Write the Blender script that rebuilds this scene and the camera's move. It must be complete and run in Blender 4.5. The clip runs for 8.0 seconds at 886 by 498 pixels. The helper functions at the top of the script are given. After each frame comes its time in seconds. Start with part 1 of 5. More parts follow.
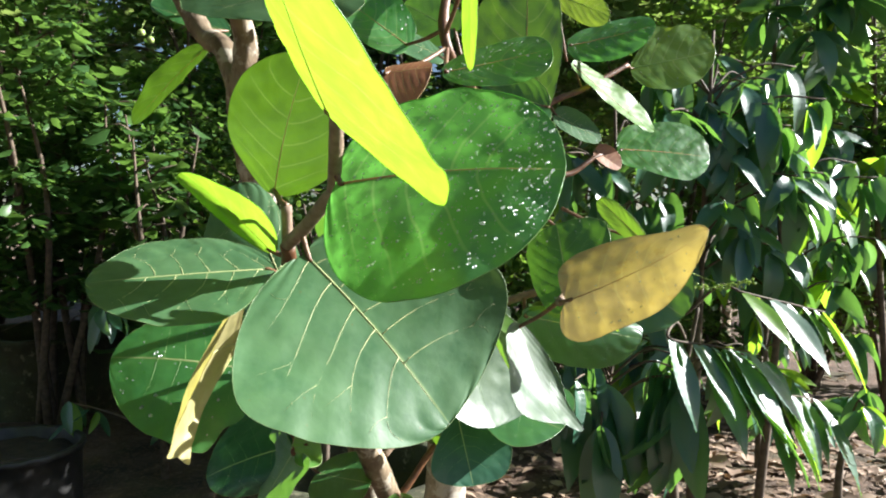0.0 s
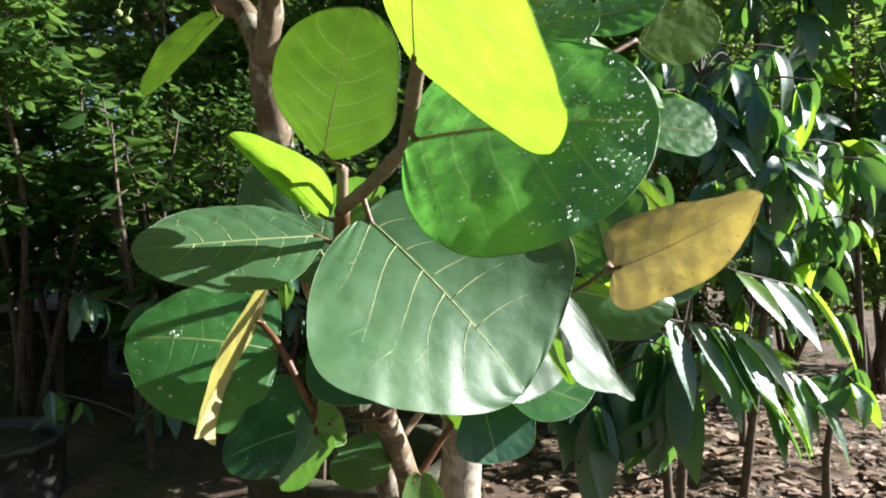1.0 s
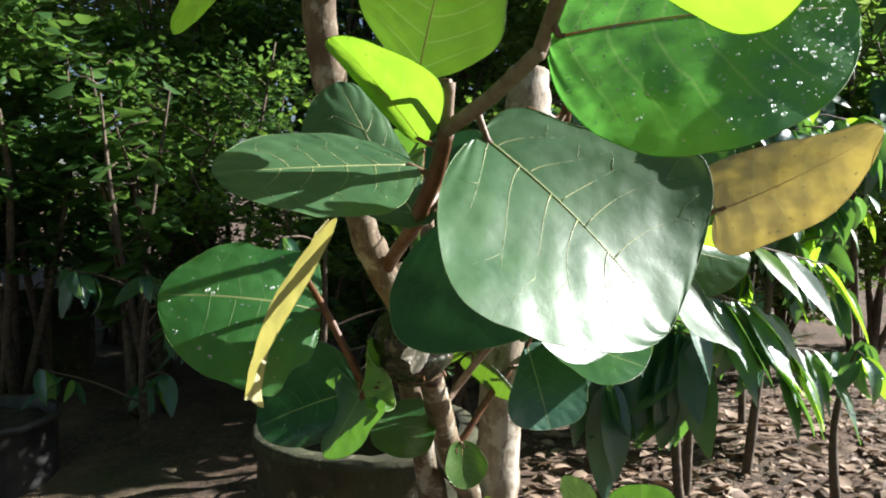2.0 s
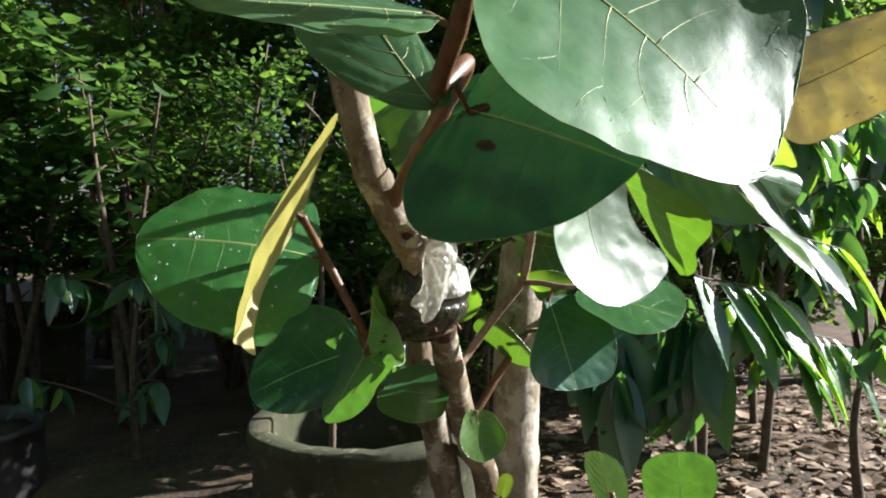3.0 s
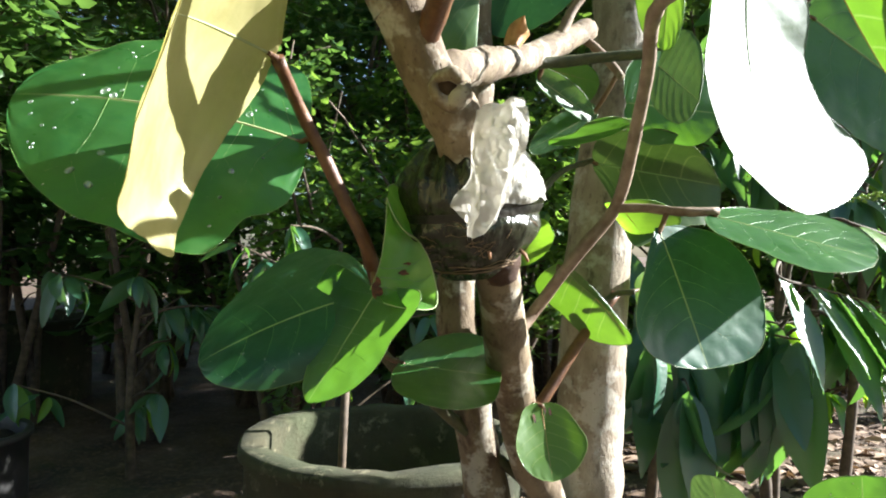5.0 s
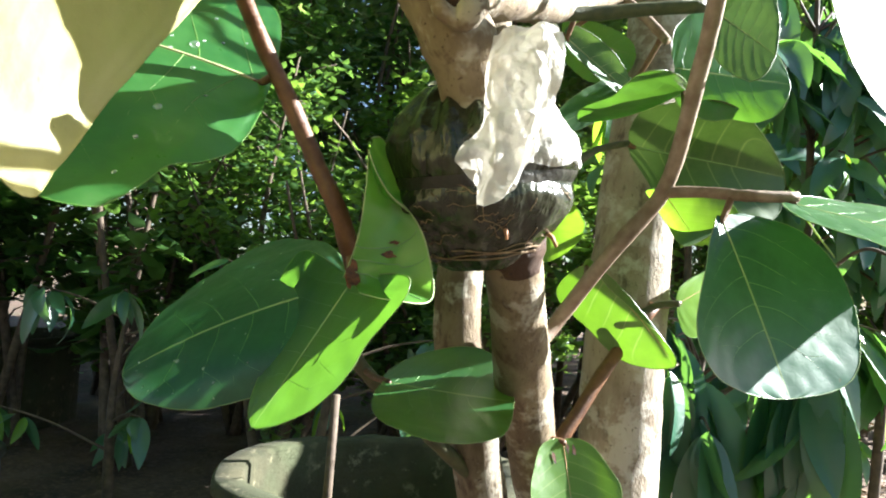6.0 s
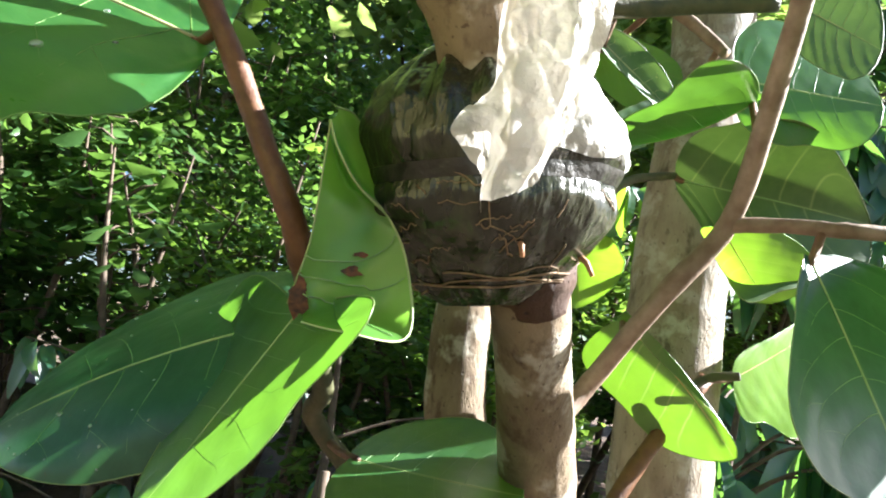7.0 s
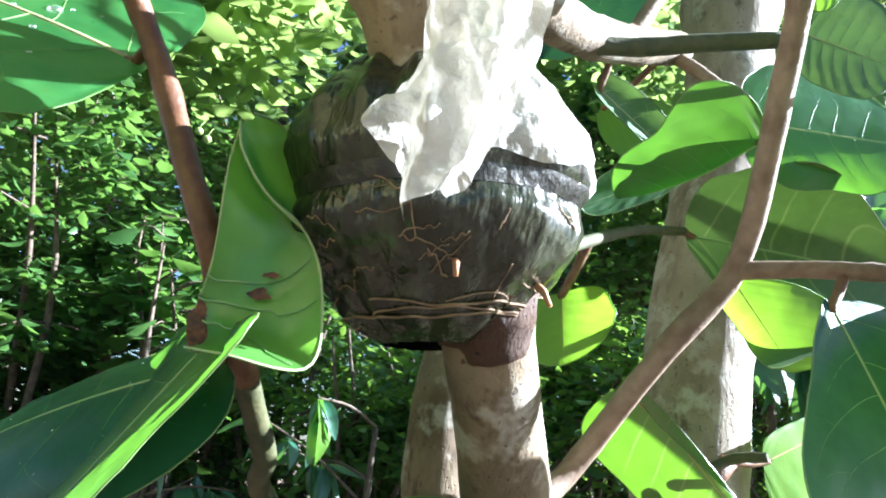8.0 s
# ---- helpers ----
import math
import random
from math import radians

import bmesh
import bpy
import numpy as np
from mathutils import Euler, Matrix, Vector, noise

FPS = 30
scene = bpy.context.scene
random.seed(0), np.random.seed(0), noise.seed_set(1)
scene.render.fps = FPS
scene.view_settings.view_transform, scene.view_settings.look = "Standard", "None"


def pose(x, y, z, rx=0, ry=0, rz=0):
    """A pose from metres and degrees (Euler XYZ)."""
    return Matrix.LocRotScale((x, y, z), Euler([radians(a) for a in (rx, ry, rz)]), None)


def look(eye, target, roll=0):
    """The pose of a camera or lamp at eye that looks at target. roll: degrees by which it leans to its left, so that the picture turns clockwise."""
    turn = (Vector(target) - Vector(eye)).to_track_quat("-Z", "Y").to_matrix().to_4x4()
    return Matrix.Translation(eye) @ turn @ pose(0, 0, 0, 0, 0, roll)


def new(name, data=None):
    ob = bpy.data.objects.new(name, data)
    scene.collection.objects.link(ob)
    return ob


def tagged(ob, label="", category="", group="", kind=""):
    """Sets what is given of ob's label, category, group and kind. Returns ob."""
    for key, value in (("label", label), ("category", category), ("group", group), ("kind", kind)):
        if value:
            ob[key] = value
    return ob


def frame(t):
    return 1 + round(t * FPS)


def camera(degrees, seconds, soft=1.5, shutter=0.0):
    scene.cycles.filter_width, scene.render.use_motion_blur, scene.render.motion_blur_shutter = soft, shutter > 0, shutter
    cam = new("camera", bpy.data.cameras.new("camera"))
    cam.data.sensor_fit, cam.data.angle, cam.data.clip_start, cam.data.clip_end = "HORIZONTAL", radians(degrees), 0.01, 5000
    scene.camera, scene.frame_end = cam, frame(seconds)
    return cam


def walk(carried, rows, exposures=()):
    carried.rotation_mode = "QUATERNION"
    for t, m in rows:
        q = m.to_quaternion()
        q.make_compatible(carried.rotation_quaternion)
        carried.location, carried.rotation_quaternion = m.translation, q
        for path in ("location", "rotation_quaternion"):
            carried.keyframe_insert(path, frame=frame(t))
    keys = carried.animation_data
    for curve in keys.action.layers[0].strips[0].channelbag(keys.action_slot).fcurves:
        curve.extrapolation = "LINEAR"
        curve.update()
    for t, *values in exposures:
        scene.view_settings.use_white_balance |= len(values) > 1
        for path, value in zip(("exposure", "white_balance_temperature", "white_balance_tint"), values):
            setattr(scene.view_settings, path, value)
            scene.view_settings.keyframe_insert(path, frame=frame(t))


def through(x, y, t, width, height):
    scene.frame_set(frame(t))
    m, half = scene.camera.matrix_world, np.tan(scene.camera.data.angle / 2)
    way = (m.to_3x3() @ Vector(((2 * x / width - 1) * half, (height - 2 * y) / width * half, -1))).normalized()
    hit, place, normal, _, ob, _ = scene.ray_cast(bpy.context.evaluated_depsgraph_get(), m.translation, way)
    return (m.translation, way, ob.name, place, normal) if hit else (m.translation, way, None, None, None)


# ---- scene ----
rnd = random.Random(7)

# camera and walk
cam = camera(63.5, 8.0, soft=2.0)
PATH = [
    (0, (0.004, 0.015, 1.159), (-0.011, 2.014, 1.094), 1.1),
    (0.5, (-0.023, 0.021, 1.151), (0.0, 2.019, 1.072), 1.0),
    (1, (-0.062, 0.035, 1.139), (-0.003, 2.031, 1.041), 0.7),
    (1.5, (-0.113, 0.062, 1.118), (-0.018, 2.056, 0.994), 0.8),
    (2, (-0.15, 0.094, 1.097), (-0.037, 2.086, 0.955), 1.0),
    (2.2, (-0.171, 0.105, 1.073), (-0.005, 2.095, 0.959), 1.2),
    (3.3, (-0.161, 0.219, 0.979), (-0.046, 2.214, 0.9), -0.2),
    (3.5, (-0.165, 0.245, 0.963), (-0.05, 2.241, 0.898), -0.1),
    (4, (-0.168, 0.309, 0.918), (-0.067, 2.306, 0.882), 0.1),
    (4.5, (-0.165, 0.392, 0.899), (-0.095, 2.391, 0.882), 0.6),
    (4.7, (-0.167, 0.426, 0.892), (-0.107, 2.425, 0.884), 1.0),
    (5.8, (-0.156, 0.577, 0.858), (-0.12, 2.575, 0.926), 2.5),
    (6, (-0.159, 0.598, 0.854), (-0.123, 2.595, 0.948), 3.1),
    (6.5, (-0.152, 0.66, 0.848), (-0.138, 2.651, 1.031), 4.6),
    (7, (-0.146, 0.707, 0.84), (-0.169, 2.684, 1.143), 6.0),
    (7.5, (-0.134, 0.734, 0.838), (-0.221, 2.684, 1.272), 6.6),
    (8, (-0.107, 0.75, 0.826), (-0.297, 2.658, 1.393), 7.3),
]

EXPOSURE = [(0.0, 2.13, 5950, 12), (2.0, 1.80, 5950, 12), (3.5, 1.78, 5850, 10), (4.5, 2.14, 5850, 10), (6.0, 2.90, 5800, 9), (7.0, 3.08, 5800, 13), (7.5, 3.13, 5650, 12), (8.0, 3.17, 5100, 11)]
walk(cam, [(t, look(eye, target, roll)) for t, eye, target, roll in PATH], EXPOSURE)

# daylight: clear sky and one morning sun on the right
SUN_TO = Vector((0.864, 0.175, 0.47)).normalized()
world = bpy.data.worlds.new("sky")
scene.world = world
world.use_nodes = True
wn = world.node_tree
sky = wn.nodes.new("ShaderNodeTexSky")
sky.sky_type = "NISHITA"
sky.sun_disc = False
sky.sun_elevation = math.asin(SUN_TO.z)
sky.sun_rotation = math.atan2(SUN_TO.x, SUN_TO.y)
wn.links.new(sky.outputs[0], wn.nodes["Background"].inputs[0])
wn.nodes["Background"].inputs[1].default_value = 0.027
sun_data = bpy.data.lights.new("sun", "SUN")
sun_data.energy, sun_data.angle, sun_data.color = 5.0, radians(0.55), (1.0, 0.94, 0.84)
sun = new("sun", sun_data)
sun.matrix_world = look(SUN_TO * 30, (0, 0, 0))


# materials
class Nodes:
    """A small writer for node materials."""

    def __init__(self, name):
        self.mat = bpy.data.materials.new(name)
        self.mat.use_nodes = True
        self.tree = self.mat.node_tree
        self.bsdf = self.tree.nodes["Principled BSDF"]
        self.out = self.tree.nodes["Material Output"]
        self.coord = self.tree.nodes.new("ShaderNodeTexCoord").outputs["Object"]

    def add(self, kind, **values):
        node = self.tree.nodes.new(kind)
        for key, value in values.items():
            key = key.replace("_", " ")
            if isinstance(value, bpy.types.NodeSocket):
                self.tree.links.new(value, node.inputs[key])
            else:
                node.inputs[key].default_value = value
        return node

    def link(self, a, b):
        self.tree.links.new(a, b)

    def noise(self, scale, detail=4.0, rough=0.55, vector=None):
        return self.add("ShaderNodeTexNoise", Vector=vector or self.coord, Scale=scale, Detail=detail, Roughness=rough).outputs["Fac"]

    def ramp(self, fac, low, high, a=(0, 0, 0, 1), b=(1, 1, 1, 1)):
        node = self.tree.nodes.new("ShaderNodeValToRGB")
        e = node.color_ramp.elements
        e[0].position, e[1].position, e[0].color, e[1].color = low, high, a, b
        self.link(fac, node.inputs[0])
        return node.outputs[0]

    def mix(self, fac, a, b, blend="MIX"):
        node = self.tree.nodes.new("ShaderNodeMix")
        node.data_type, node.blend_type = "RGBA", blend
        for i, v in ((0, fac), (6, a), (7, b)):
            if isinstance(v, bpy.types.NodeSocket):
                self.link(v, node.inputs[i])
            else:
                node.inputs[i].default_value = v
        return node.outputs[2]

    def math(self, op, a, b=0.0):
        node = self.tree.nodes.new("ShaderNodeMath")
        node.operation = op
        for i, v in ((0, a), (1, b)):
            if isinstance(v, bpy.types.NodeSocket):
                self.link(v, node.inputs[i])
            else:
                node.inputs[i].default_value = v
        return node.outputs[0]

    def bump(self, height, strength, distance=0.002):
        node = self.add("ShaderNodeBump", Height=height, Strength=strength, Distance=distance)
        self.link(node.outputs[0], self.bsdf.inputs["Normal"])
        return node.outputs[0]

    def random(self):
        return self.tree.nodes.new("ShaderNodeObjectInfo").outputs["Random"]

    def island(self):
        return self.tree.nodes.new("ShaderNodeNewGeometry").outputs["Random Per Island"]


def rgb(r, g, b):
    return (r, g, b, 1.0)


def leaf_material(name, dark, light, shine_through, part_through, rough, blotch=None, patch=0.2, spec=0.8, vein=0.55, sides=True):
    n = Nodes(name)
    large = n.ramp(n.noise(22, 3), 0.35, 0.68)
    small = n.noise(160, 5, 0.6)
    col = n.mix(large, dark, light)
    col = n.mix(n.math("MULTIPLY", n.ramp(small, 0.42, 0.66), 0.45), col, light)
    cells = n.tree.nodes.new("ShaderNodeTexVoronoi")
    cells.feature = "DISTANCE_TO_EDGE"
    cells.inputs["Scale"].default_value = 150
    n.link(n.coord, cells.inputs["Vector"])
    net = n.ramp(cells.outputs["Distance"], 0.0, 0.10, (1, 1, 1, 1), (0, 0, 0, 1))
    col = n.mix(n.math("MULTIPLY", net, 0.15), col, light)
    # lines of the side veins, from the blade's own coordinates (along, across)
    uv = n.tree.nodes.new("ShaderNodeTexCoord").outputs["UV"]
    sep = n.add("ShaderNodeSeparateXYZ", Vector=uv)
    along, across = sep.outputs[0], sep.outputs[1]
    away = n.math("ABSOLUTE", across)
    start = n.math("SUBTRACT", along, n.math("MULTIPLY", n.math("POWER", away, 1.5), 0.27))
    start = n.math("SUBTRACT", start, n.math("MULTIPLY", n.math("LESS_THAN", across, 0.0), 0.035))
    start = n.math("ADD", start, n.math("MULTIPLY", n.math("SUBTRACT", n.noise(30, 2), 0.5), 0.05))
    step = n.math("DIVIDE", n.math("SUBTRACT", start, 0.02), 0.155)
    off = n.math("ABSOLUTE", n.math("SUBTRACT", n.math("FRACT", n.math("ADD", step, 0.5)), 0.5))
    lines = n.ramp(off, 0.015, 0.06, (1, 1, 1, 1), (0, 0, 0, 1))
    lines = n.math("MULTIPLY", lines, n.math("LESS_THAN", step, 4.5))
    lines = n.math("MULTIPLY", lines, n.math("GREATER_THAN", step, -0.4))
    lines = n.math("MULTIPLY", lines, n.ramp(away, 0.55, 0.97, (1, 1, 1, 1), (0, 0, 0, 1)))
    if not sides:
        lines = n.math("MULTIPLY", lines, 0.0)
    lines = n.math("MAXIMUM", lines, n.ramp(away, 0.008, 0.022, (1, 1, 1, 1), (0, 0, 0, 1)))
    lines = n.math("MULTIPLY", lines, vein)
    pale = n.mix(0.5, light, rgb(0.55, 0.60, 0.22))
    col = n.mix(lines, col, pale)
    if blotch:
        spots = n.ramp(n.noise(45, 4, 0.65), 0.60, 0.68)
        col = n.mix(n.math("MULTIPLY", spots, 0.8), col, blotch)
        flecks = n.ramp(n.noise(300, 2, 0.5), 0.70, 0.74)
        col = n.mix(n.math("MULTIPLY", flecks, 0.6), col, rgb(0.10, 0.05, 0.02))
    else:
        flecks = n.ramp(n.noise(230, 2, 0.5), 0.73, 0.77)
        col = n.mix(n.math("MULTIPLY", flecks, 0.45), col, rgb(0.10, 0.07, 0.02))
    vary = n.math("ADD", n.math("MULTIPLY", n.random(), 0.3), 0.85)
    hsv = n.add("ShaderNodeHueSaturation", Color=col, Value=vary)
    col = hsv.outputs[0]
    n.link(col, n.bsdf.inputs["Base Color"])
    n.link(n.math("ADD", n.math("MULTIPLY", n.noise(70, 4), 0.25), rough - 0.12), n.bsdf.inputs["Roughness"])
    n.bsdf.inputs["Specular IOR Level"].default_value = spec
    relief = n.math("ADD", n.math("MULTIPLY", net, -0.10), n.math("MULTIPLY", n.noise(90, 4), 1.2))
    nor = n.bump(n.math("ADD", relief, n.math("MULTIPLY", n.noise(38, 2, 0.4), 7.0)), 0.22, 0.0007)
    tr = n.add("ShaderNodeBsdfTranslucent", Color=n.mix(n.math("MULTIPLY", lines, 0.6), n.mix(n.math("MULTIPLY", n.noise(35, 3), 0.5), shine_through, light), n.mix(0.45, shine_through, rgb(0.9, 0.95, 0.5))))
    n.link(nor, tr.inputs["Normal"])
    patchy = n.math("ADD", n.math("MULTIPLY", n.ramp(n.noise(48, 4, 0.6), 0.40, 0.62), part_through * patch), part_through * (1 - 0.5 * patch))
    mixer = n.add("ShaderNodeMixShader", Fac=patchy)
    n.link(n.bsdf.outputs[0], mixer.inputs[1])
    n.link(tr.outputs[0], mixer.inputs[2])
    n.link(mixer.outputs[0], n.out.inputs[0])
    return n.mat


LOOKS = {
    "dusty": leaf_material("leaf_dusty_green", rgb(0.032, 0.090, 0.036), rgb(0.070, 0.145, 0.062), rgb(0.25, 0.42, 0.06), 0.20, 0.43, spec=0.38, vein=0.3, sides=False),
    "pale": leaf_material("leaf_pale_green", rgb(0.050, 0.095, 0.055), rgb(0.095, 0.150, 0.085), rgb(0.25, 0.42, 0.06), 0.20, 0.44, spec=0.7, vein=0.0, sides=False),
    # for a leaf in shade that no blocker casts; darkness is in the material
    "dull": leaf_material("leaf_shaded_olive", rgb(0.045, 0.095, 0.028), rgb(0.080, 0.135, 0.042), rgb(0.24, 0.44, 0.05), 0.05, 0.40, spec=0.4, vein=0.3),
    "wet": leaf_material("leaf_wet_green", rgb(0.040, 0.15, 0.035), rgb(0.085, 0.23, 0.06), rgb(0.19, 0.58, 0.08), 0.52, 0.32, patch=0.9, vein=0.4),
    "mature": leaf_material("leaf_mature_green", rgb(0.014, 0.070, 0.022), rgb(0.038, 0.125, 0.030), rgb(0.20, 0.46, 0.025), 0.32, 0.34, sides=False),
    # shaded copy of the green blade: shade put into colour and low translucency
    "thick": leaf_material("leaf_shaded_green", rgb(0.014, 0.070, 0.036), rgb(0.036, 0.118, 0.062), rgb(0.08, 0.30, 0.06), 0.08, 0.38, spec=0.45, sides=False),
    "glow": leaf_material("leaf_bright_green", rgb(0.025, 0.125, 0.028), rgb(0.060, 0.195, 0.045), rgb(0.20, 0.62, 0.08), 0.52, 0.32, sides=False),
    "young_mature": leaf_material("leaf_mid_green", rgb(0.060, 0.185, 0.030), rgb(0.110, 0.26, 0.050), rgb(0.30, 0.66, 0.05), 0.45, 0.34, sides=False, vein=0.0),
    "olive": leaf_material("leaf_olive_green", rgb(0.04, 0.12, 0.015), rgb(0.08, 0.17, 0.022), rgb(0.20, 0.42, 0.010), 0.25, 0.36, vein=0.3),
    "young": leaf_material("leaf_young_green", rgb(0.06, 0.16, 0.02), rgb(0.12, 0.24, 0.03), rgb(0.45, 0.62, 0.03), 0.46, 0.36),
    "fresh": leaf_material("leaf_fresh_green", rgb(0.09, 0.24, 0.02), rgb(0.14, 0.30, 0.025), rgb(0.32, 0.57, 0.024), 0.48, 0.40, vein=0.12),
    "old": leaf_material("leaf_yellow_brown", rgb(0.27, 0.215, 0.145), rgb(0.37, 0.30, 0.20), rgb(0.70, 0.54, 0.07), 0.27, 0.40, rgb(0.24, 0.14, 0.07), patch=0.5, vein=0.3),
    "sallow": leaf_material("leaf_olive_yellow", rgb(0.33, 0.30, 0.11), rgb(0.46, 0.42, 0.19), rgb(0.6, 0.55, 0.1), 0.35, 0.48, sides=False, vein=0.2),
    "brown": leaf_material("leaf_red_brown", rgb(0.20, 0.07, 0.03), rgb(0.36, 0.15, 0.06), rgb(0.5, 0.16, 0.04), 0.25, 0.5),
}


def plain_material(name, a, b, rough, scale=60.0, bump=0.3, metal=0.0, distance=0.002, spec=0.5):
    n = Nodes(name)
    col = n.mix(n.ramp(n.noise(scale, 5), 0.35, 0.65), a, b)
    n.link(col, n.bsdf.inputs["Base Color"])
    n.bsdf.inputs["Roughness"].default_value = rough
    n.bsdf.inputs["Metallic"].default_value = metal
    n.bsdf.inputs["Specular IOR Level"].default_value = spec
    n.bump(n.noise(scale * 4, 5), bump, distance)
    return n.mat


def bark_material(name, base, pale, dark, lichen):
    n = Nodes(name)
    long = n.tree.nodes.new("ShaderNodeMapping")
    long.inputs["Scale"].default_value = (1.0, 1.0, 0.45)
    n.link(n.coord, long.inputs["Vector"])
    v = long.outputs[0]
    col = n.mix(n.ramp(n.noise(38, 5, 0.6, v), 0.38, 0.62), base, pale)
    col = n.mix(n.ramp(n.noise(85, 4, 0.6, v), 0.56, 0.70), col, dark)
    col = n.mix(n.math("MULTIPLY", n.ramp(n.noise(26, 4, 0.7), 0.52, 0.60), 0.7), col, lichen)
    pores = n.ramp(n.noise(420, 2, 0.4), 0.66, 0.72)
    col = n.mix(n.math("MULTIPLY", pores, 0.7), col, dark)
    n.link(col, n.bsdf.inputs["Base Color"])
    n.bsdf.inputs["Roughness"].default_value = 0.82
    n.bump(n.math("ADD", n.noise(140, 6, 0.65, v), n.math("MULTIPLY", pores, -0.6)), 0.6, 0.003)
    return n.mat


BARK = bark_material("bark_tan", rgb(0.105, 0.072, 0.038), rgb(0.22, 0.168, 0.10), rgb(0.07, 0.04, 0.022), rgb(0.42, 0.39, 0.31))
BARK_PALE = bark_material("bark_grey", rgb(0.20, 0.155, 0.105), rgb(0.33, 0.28, 0.205), rgb(0.10, 0.075, 0.05), rgb(0.45, 0.42, 0.35))
TWIG = plain_material("bark_young_reddish", rgb(0.075, 0.028, 0.010), rgb(0.145, 0.066, 0.024), 0.5, 90)
TWIG_GREY = plain_material("bark_young_grey", rgb(0.15, 0.098, 0.060), rgb(0.25, 0.185, 0.125), 0.7, 90)
PETIOLE = plain_material("leaf_stalk_red", rgb(0.10, 0.04, 0.022), rgb(0.17, 0.10, 0.04), 0.5, 120)
STALK_GREEN = plain_material("bark_young_green", rgb(0.035, 0.042, 0.014), rgb(0.075, 0.072, 0.026), 0.6, 90)
VEIN = plain_material("vein_pale", rgb(0.30, 0.35, 0.15), rgb(0.42, 0.42, 0.20), 0.5, 120, 0.1)
VEIN_RED = plain_material("vein_reddish", rgb(0.42, 0.17, 0.07), rgb(0.50, 0.36, 0.14), 0.5, 60, 0.1)
VEIN_GREEN = plain_material("vein_green", rgb(0.13, 0.26, 0.09), rgb(0.21, 0.33, 0.12), 0.5, 120, 0.1)


def clear_vein(name, face, through):
    n = Nodes(name)
    n.link(n.mix(n.noise(120, 3), face, through), n.bsdf.inputs["Base Color"])
    n.bsdf.inputs["Roughness"].default_value = 0.45
    tr = n.add("ShaderNodeBsdfTranslucent", Color=through)
    mixer = n.add("ShaderNodeMixShader", Fac=0.55)
    n.link(n.bsdf.outputs[0], mixer.inputs[1])
    n.link(tr.outputs[0], mixer.inputs[2])
    n.link(mixer.outputs[0], n.out.inputs[0])
    return n.mat


VEIN_CLEAR = clear_vein("vein_clear_green", rgb(0.15, 0.27, 0.09), rgb(0.36, 0.58, 0.18))
VEIN_SOFT = plain_material("vein_soft", rgb(0.24, 0.34, 0.13), rgb(0.33, 0.40, 0.16), 0.5, 120, 0.1)
VEIN_LIME = clear_vein("vein_clear_lime", rgb(0.22, 0.36, 0.03), rgb(0.50, 0.78, 0.03))
VEIN_STRAW = clear_vein("vein_clear_straw", rgb(0.30, 0.18, 0.06), rgb(0.55, 0.36, 0.08))
SCAR = plain_material("leaf_scar_brown", rgb(0.020, 0.009, 0.005), rgb(0.13, 0.045, 0.014), 0.7, 260)


def water_material():
    n = Nodes("rain_drop")
    clear = n.add("ShaderNodeBsdfTransparent", Color=rgb(0.97, 0.98, 0.97))
    gloss = n.add("ShaderNodeBsdfGlossy", Color=rgb(1, 1, 1), Roughness=0.28)
    inside = n.add("ShaderNodeBsdfTranslucent", Color=rgb(0.75, 0.85, 0.72))
    cloudy = n.add("ShaderNodeMixShader", Fac=0.22)
    n.link(clear.outputs[0], cloudy.inputs[1])
    n.link(inside.outputs[0], cloudy.inputs[2])
    mixer = n.add("ShaderNodeMixShader", Fac=0.18)
    n.link(cloudy.outputs[0], mixer.inputs[1])
    n.link(gloss.outputs[0], mixer.inputs[2])
    n.link(mixer.outputs[0], n.out.inputs[0])
    return n.mat


WATER = water_material()
RIBS = {"dusty": (VEIN, VEIN), "pale": (VEIN_GREEN, VEIN_GREEN), "dull": (VEIN_GREEN, VEIN_GREEN), "wet": (VEIN_RED, VEIN_CLEAR), "mature": (VEIN_SOFT, VEIN_GREEN), "thick": (VEIN_SOFT, VEIN_GREEN), "glow": (VEIN, VEIN_CLEAR), "olive": (VEIN_RED, VEIN_LIME), "young": (VEIN_CLEAR, VEIN_LIME), "fresh": (VEIN_RED, VEIN_LIME),
        "old": (VEIN_RED, VEIN_STRAW), "sallow": (VEIN, LOOKS["sallow"]), "brown": (VEIN_RED, LOOKS["brown"])}
FINE = ("pale", "dull", "fresh", "young", "olive", "old", "wet")


# mesh helpers
def mesh_object(name, bm, material, parent=None, label="", smooth=True):
    me = bpy.data.meshes.new(name)
    bm.to_mesh(me)
    bm.free()
    return data_object(name, me, material, parent, label, smooth)


def data_object(name, me, material, parent=None, label="", smooth=True):
    if material and not me.materials:
        me.materials.append(material)
    if smooth and me.polygons:
        me.polygons.foreach_set("use_smooth", [True] * len(me.polygons))
    ob = new(name, me)
    if parent:
        ob.parent = parent
        ob.matrix_parent_inverse = Matrix.Translation(-parent_place(parent))
    if label:
        tagged(ob, label)
    return ob


def parent_place(ob):
    place = Vector(ob.location)
    while ob.parent:
        place += ob.matrix_parent_inverse.translation + ob.parent.location
        ob = ob.parent
    return place


def thing(name, place, label, category, group="", kind=""):
    ob = new(name)
    ob.location = place
    ob.empty_display_size = 0.05
    return tagged(ob, label, category, group, kind)


def part(name, bm, material, parent, label=""):
    return mesh_object(name, bm, material, parent, label)


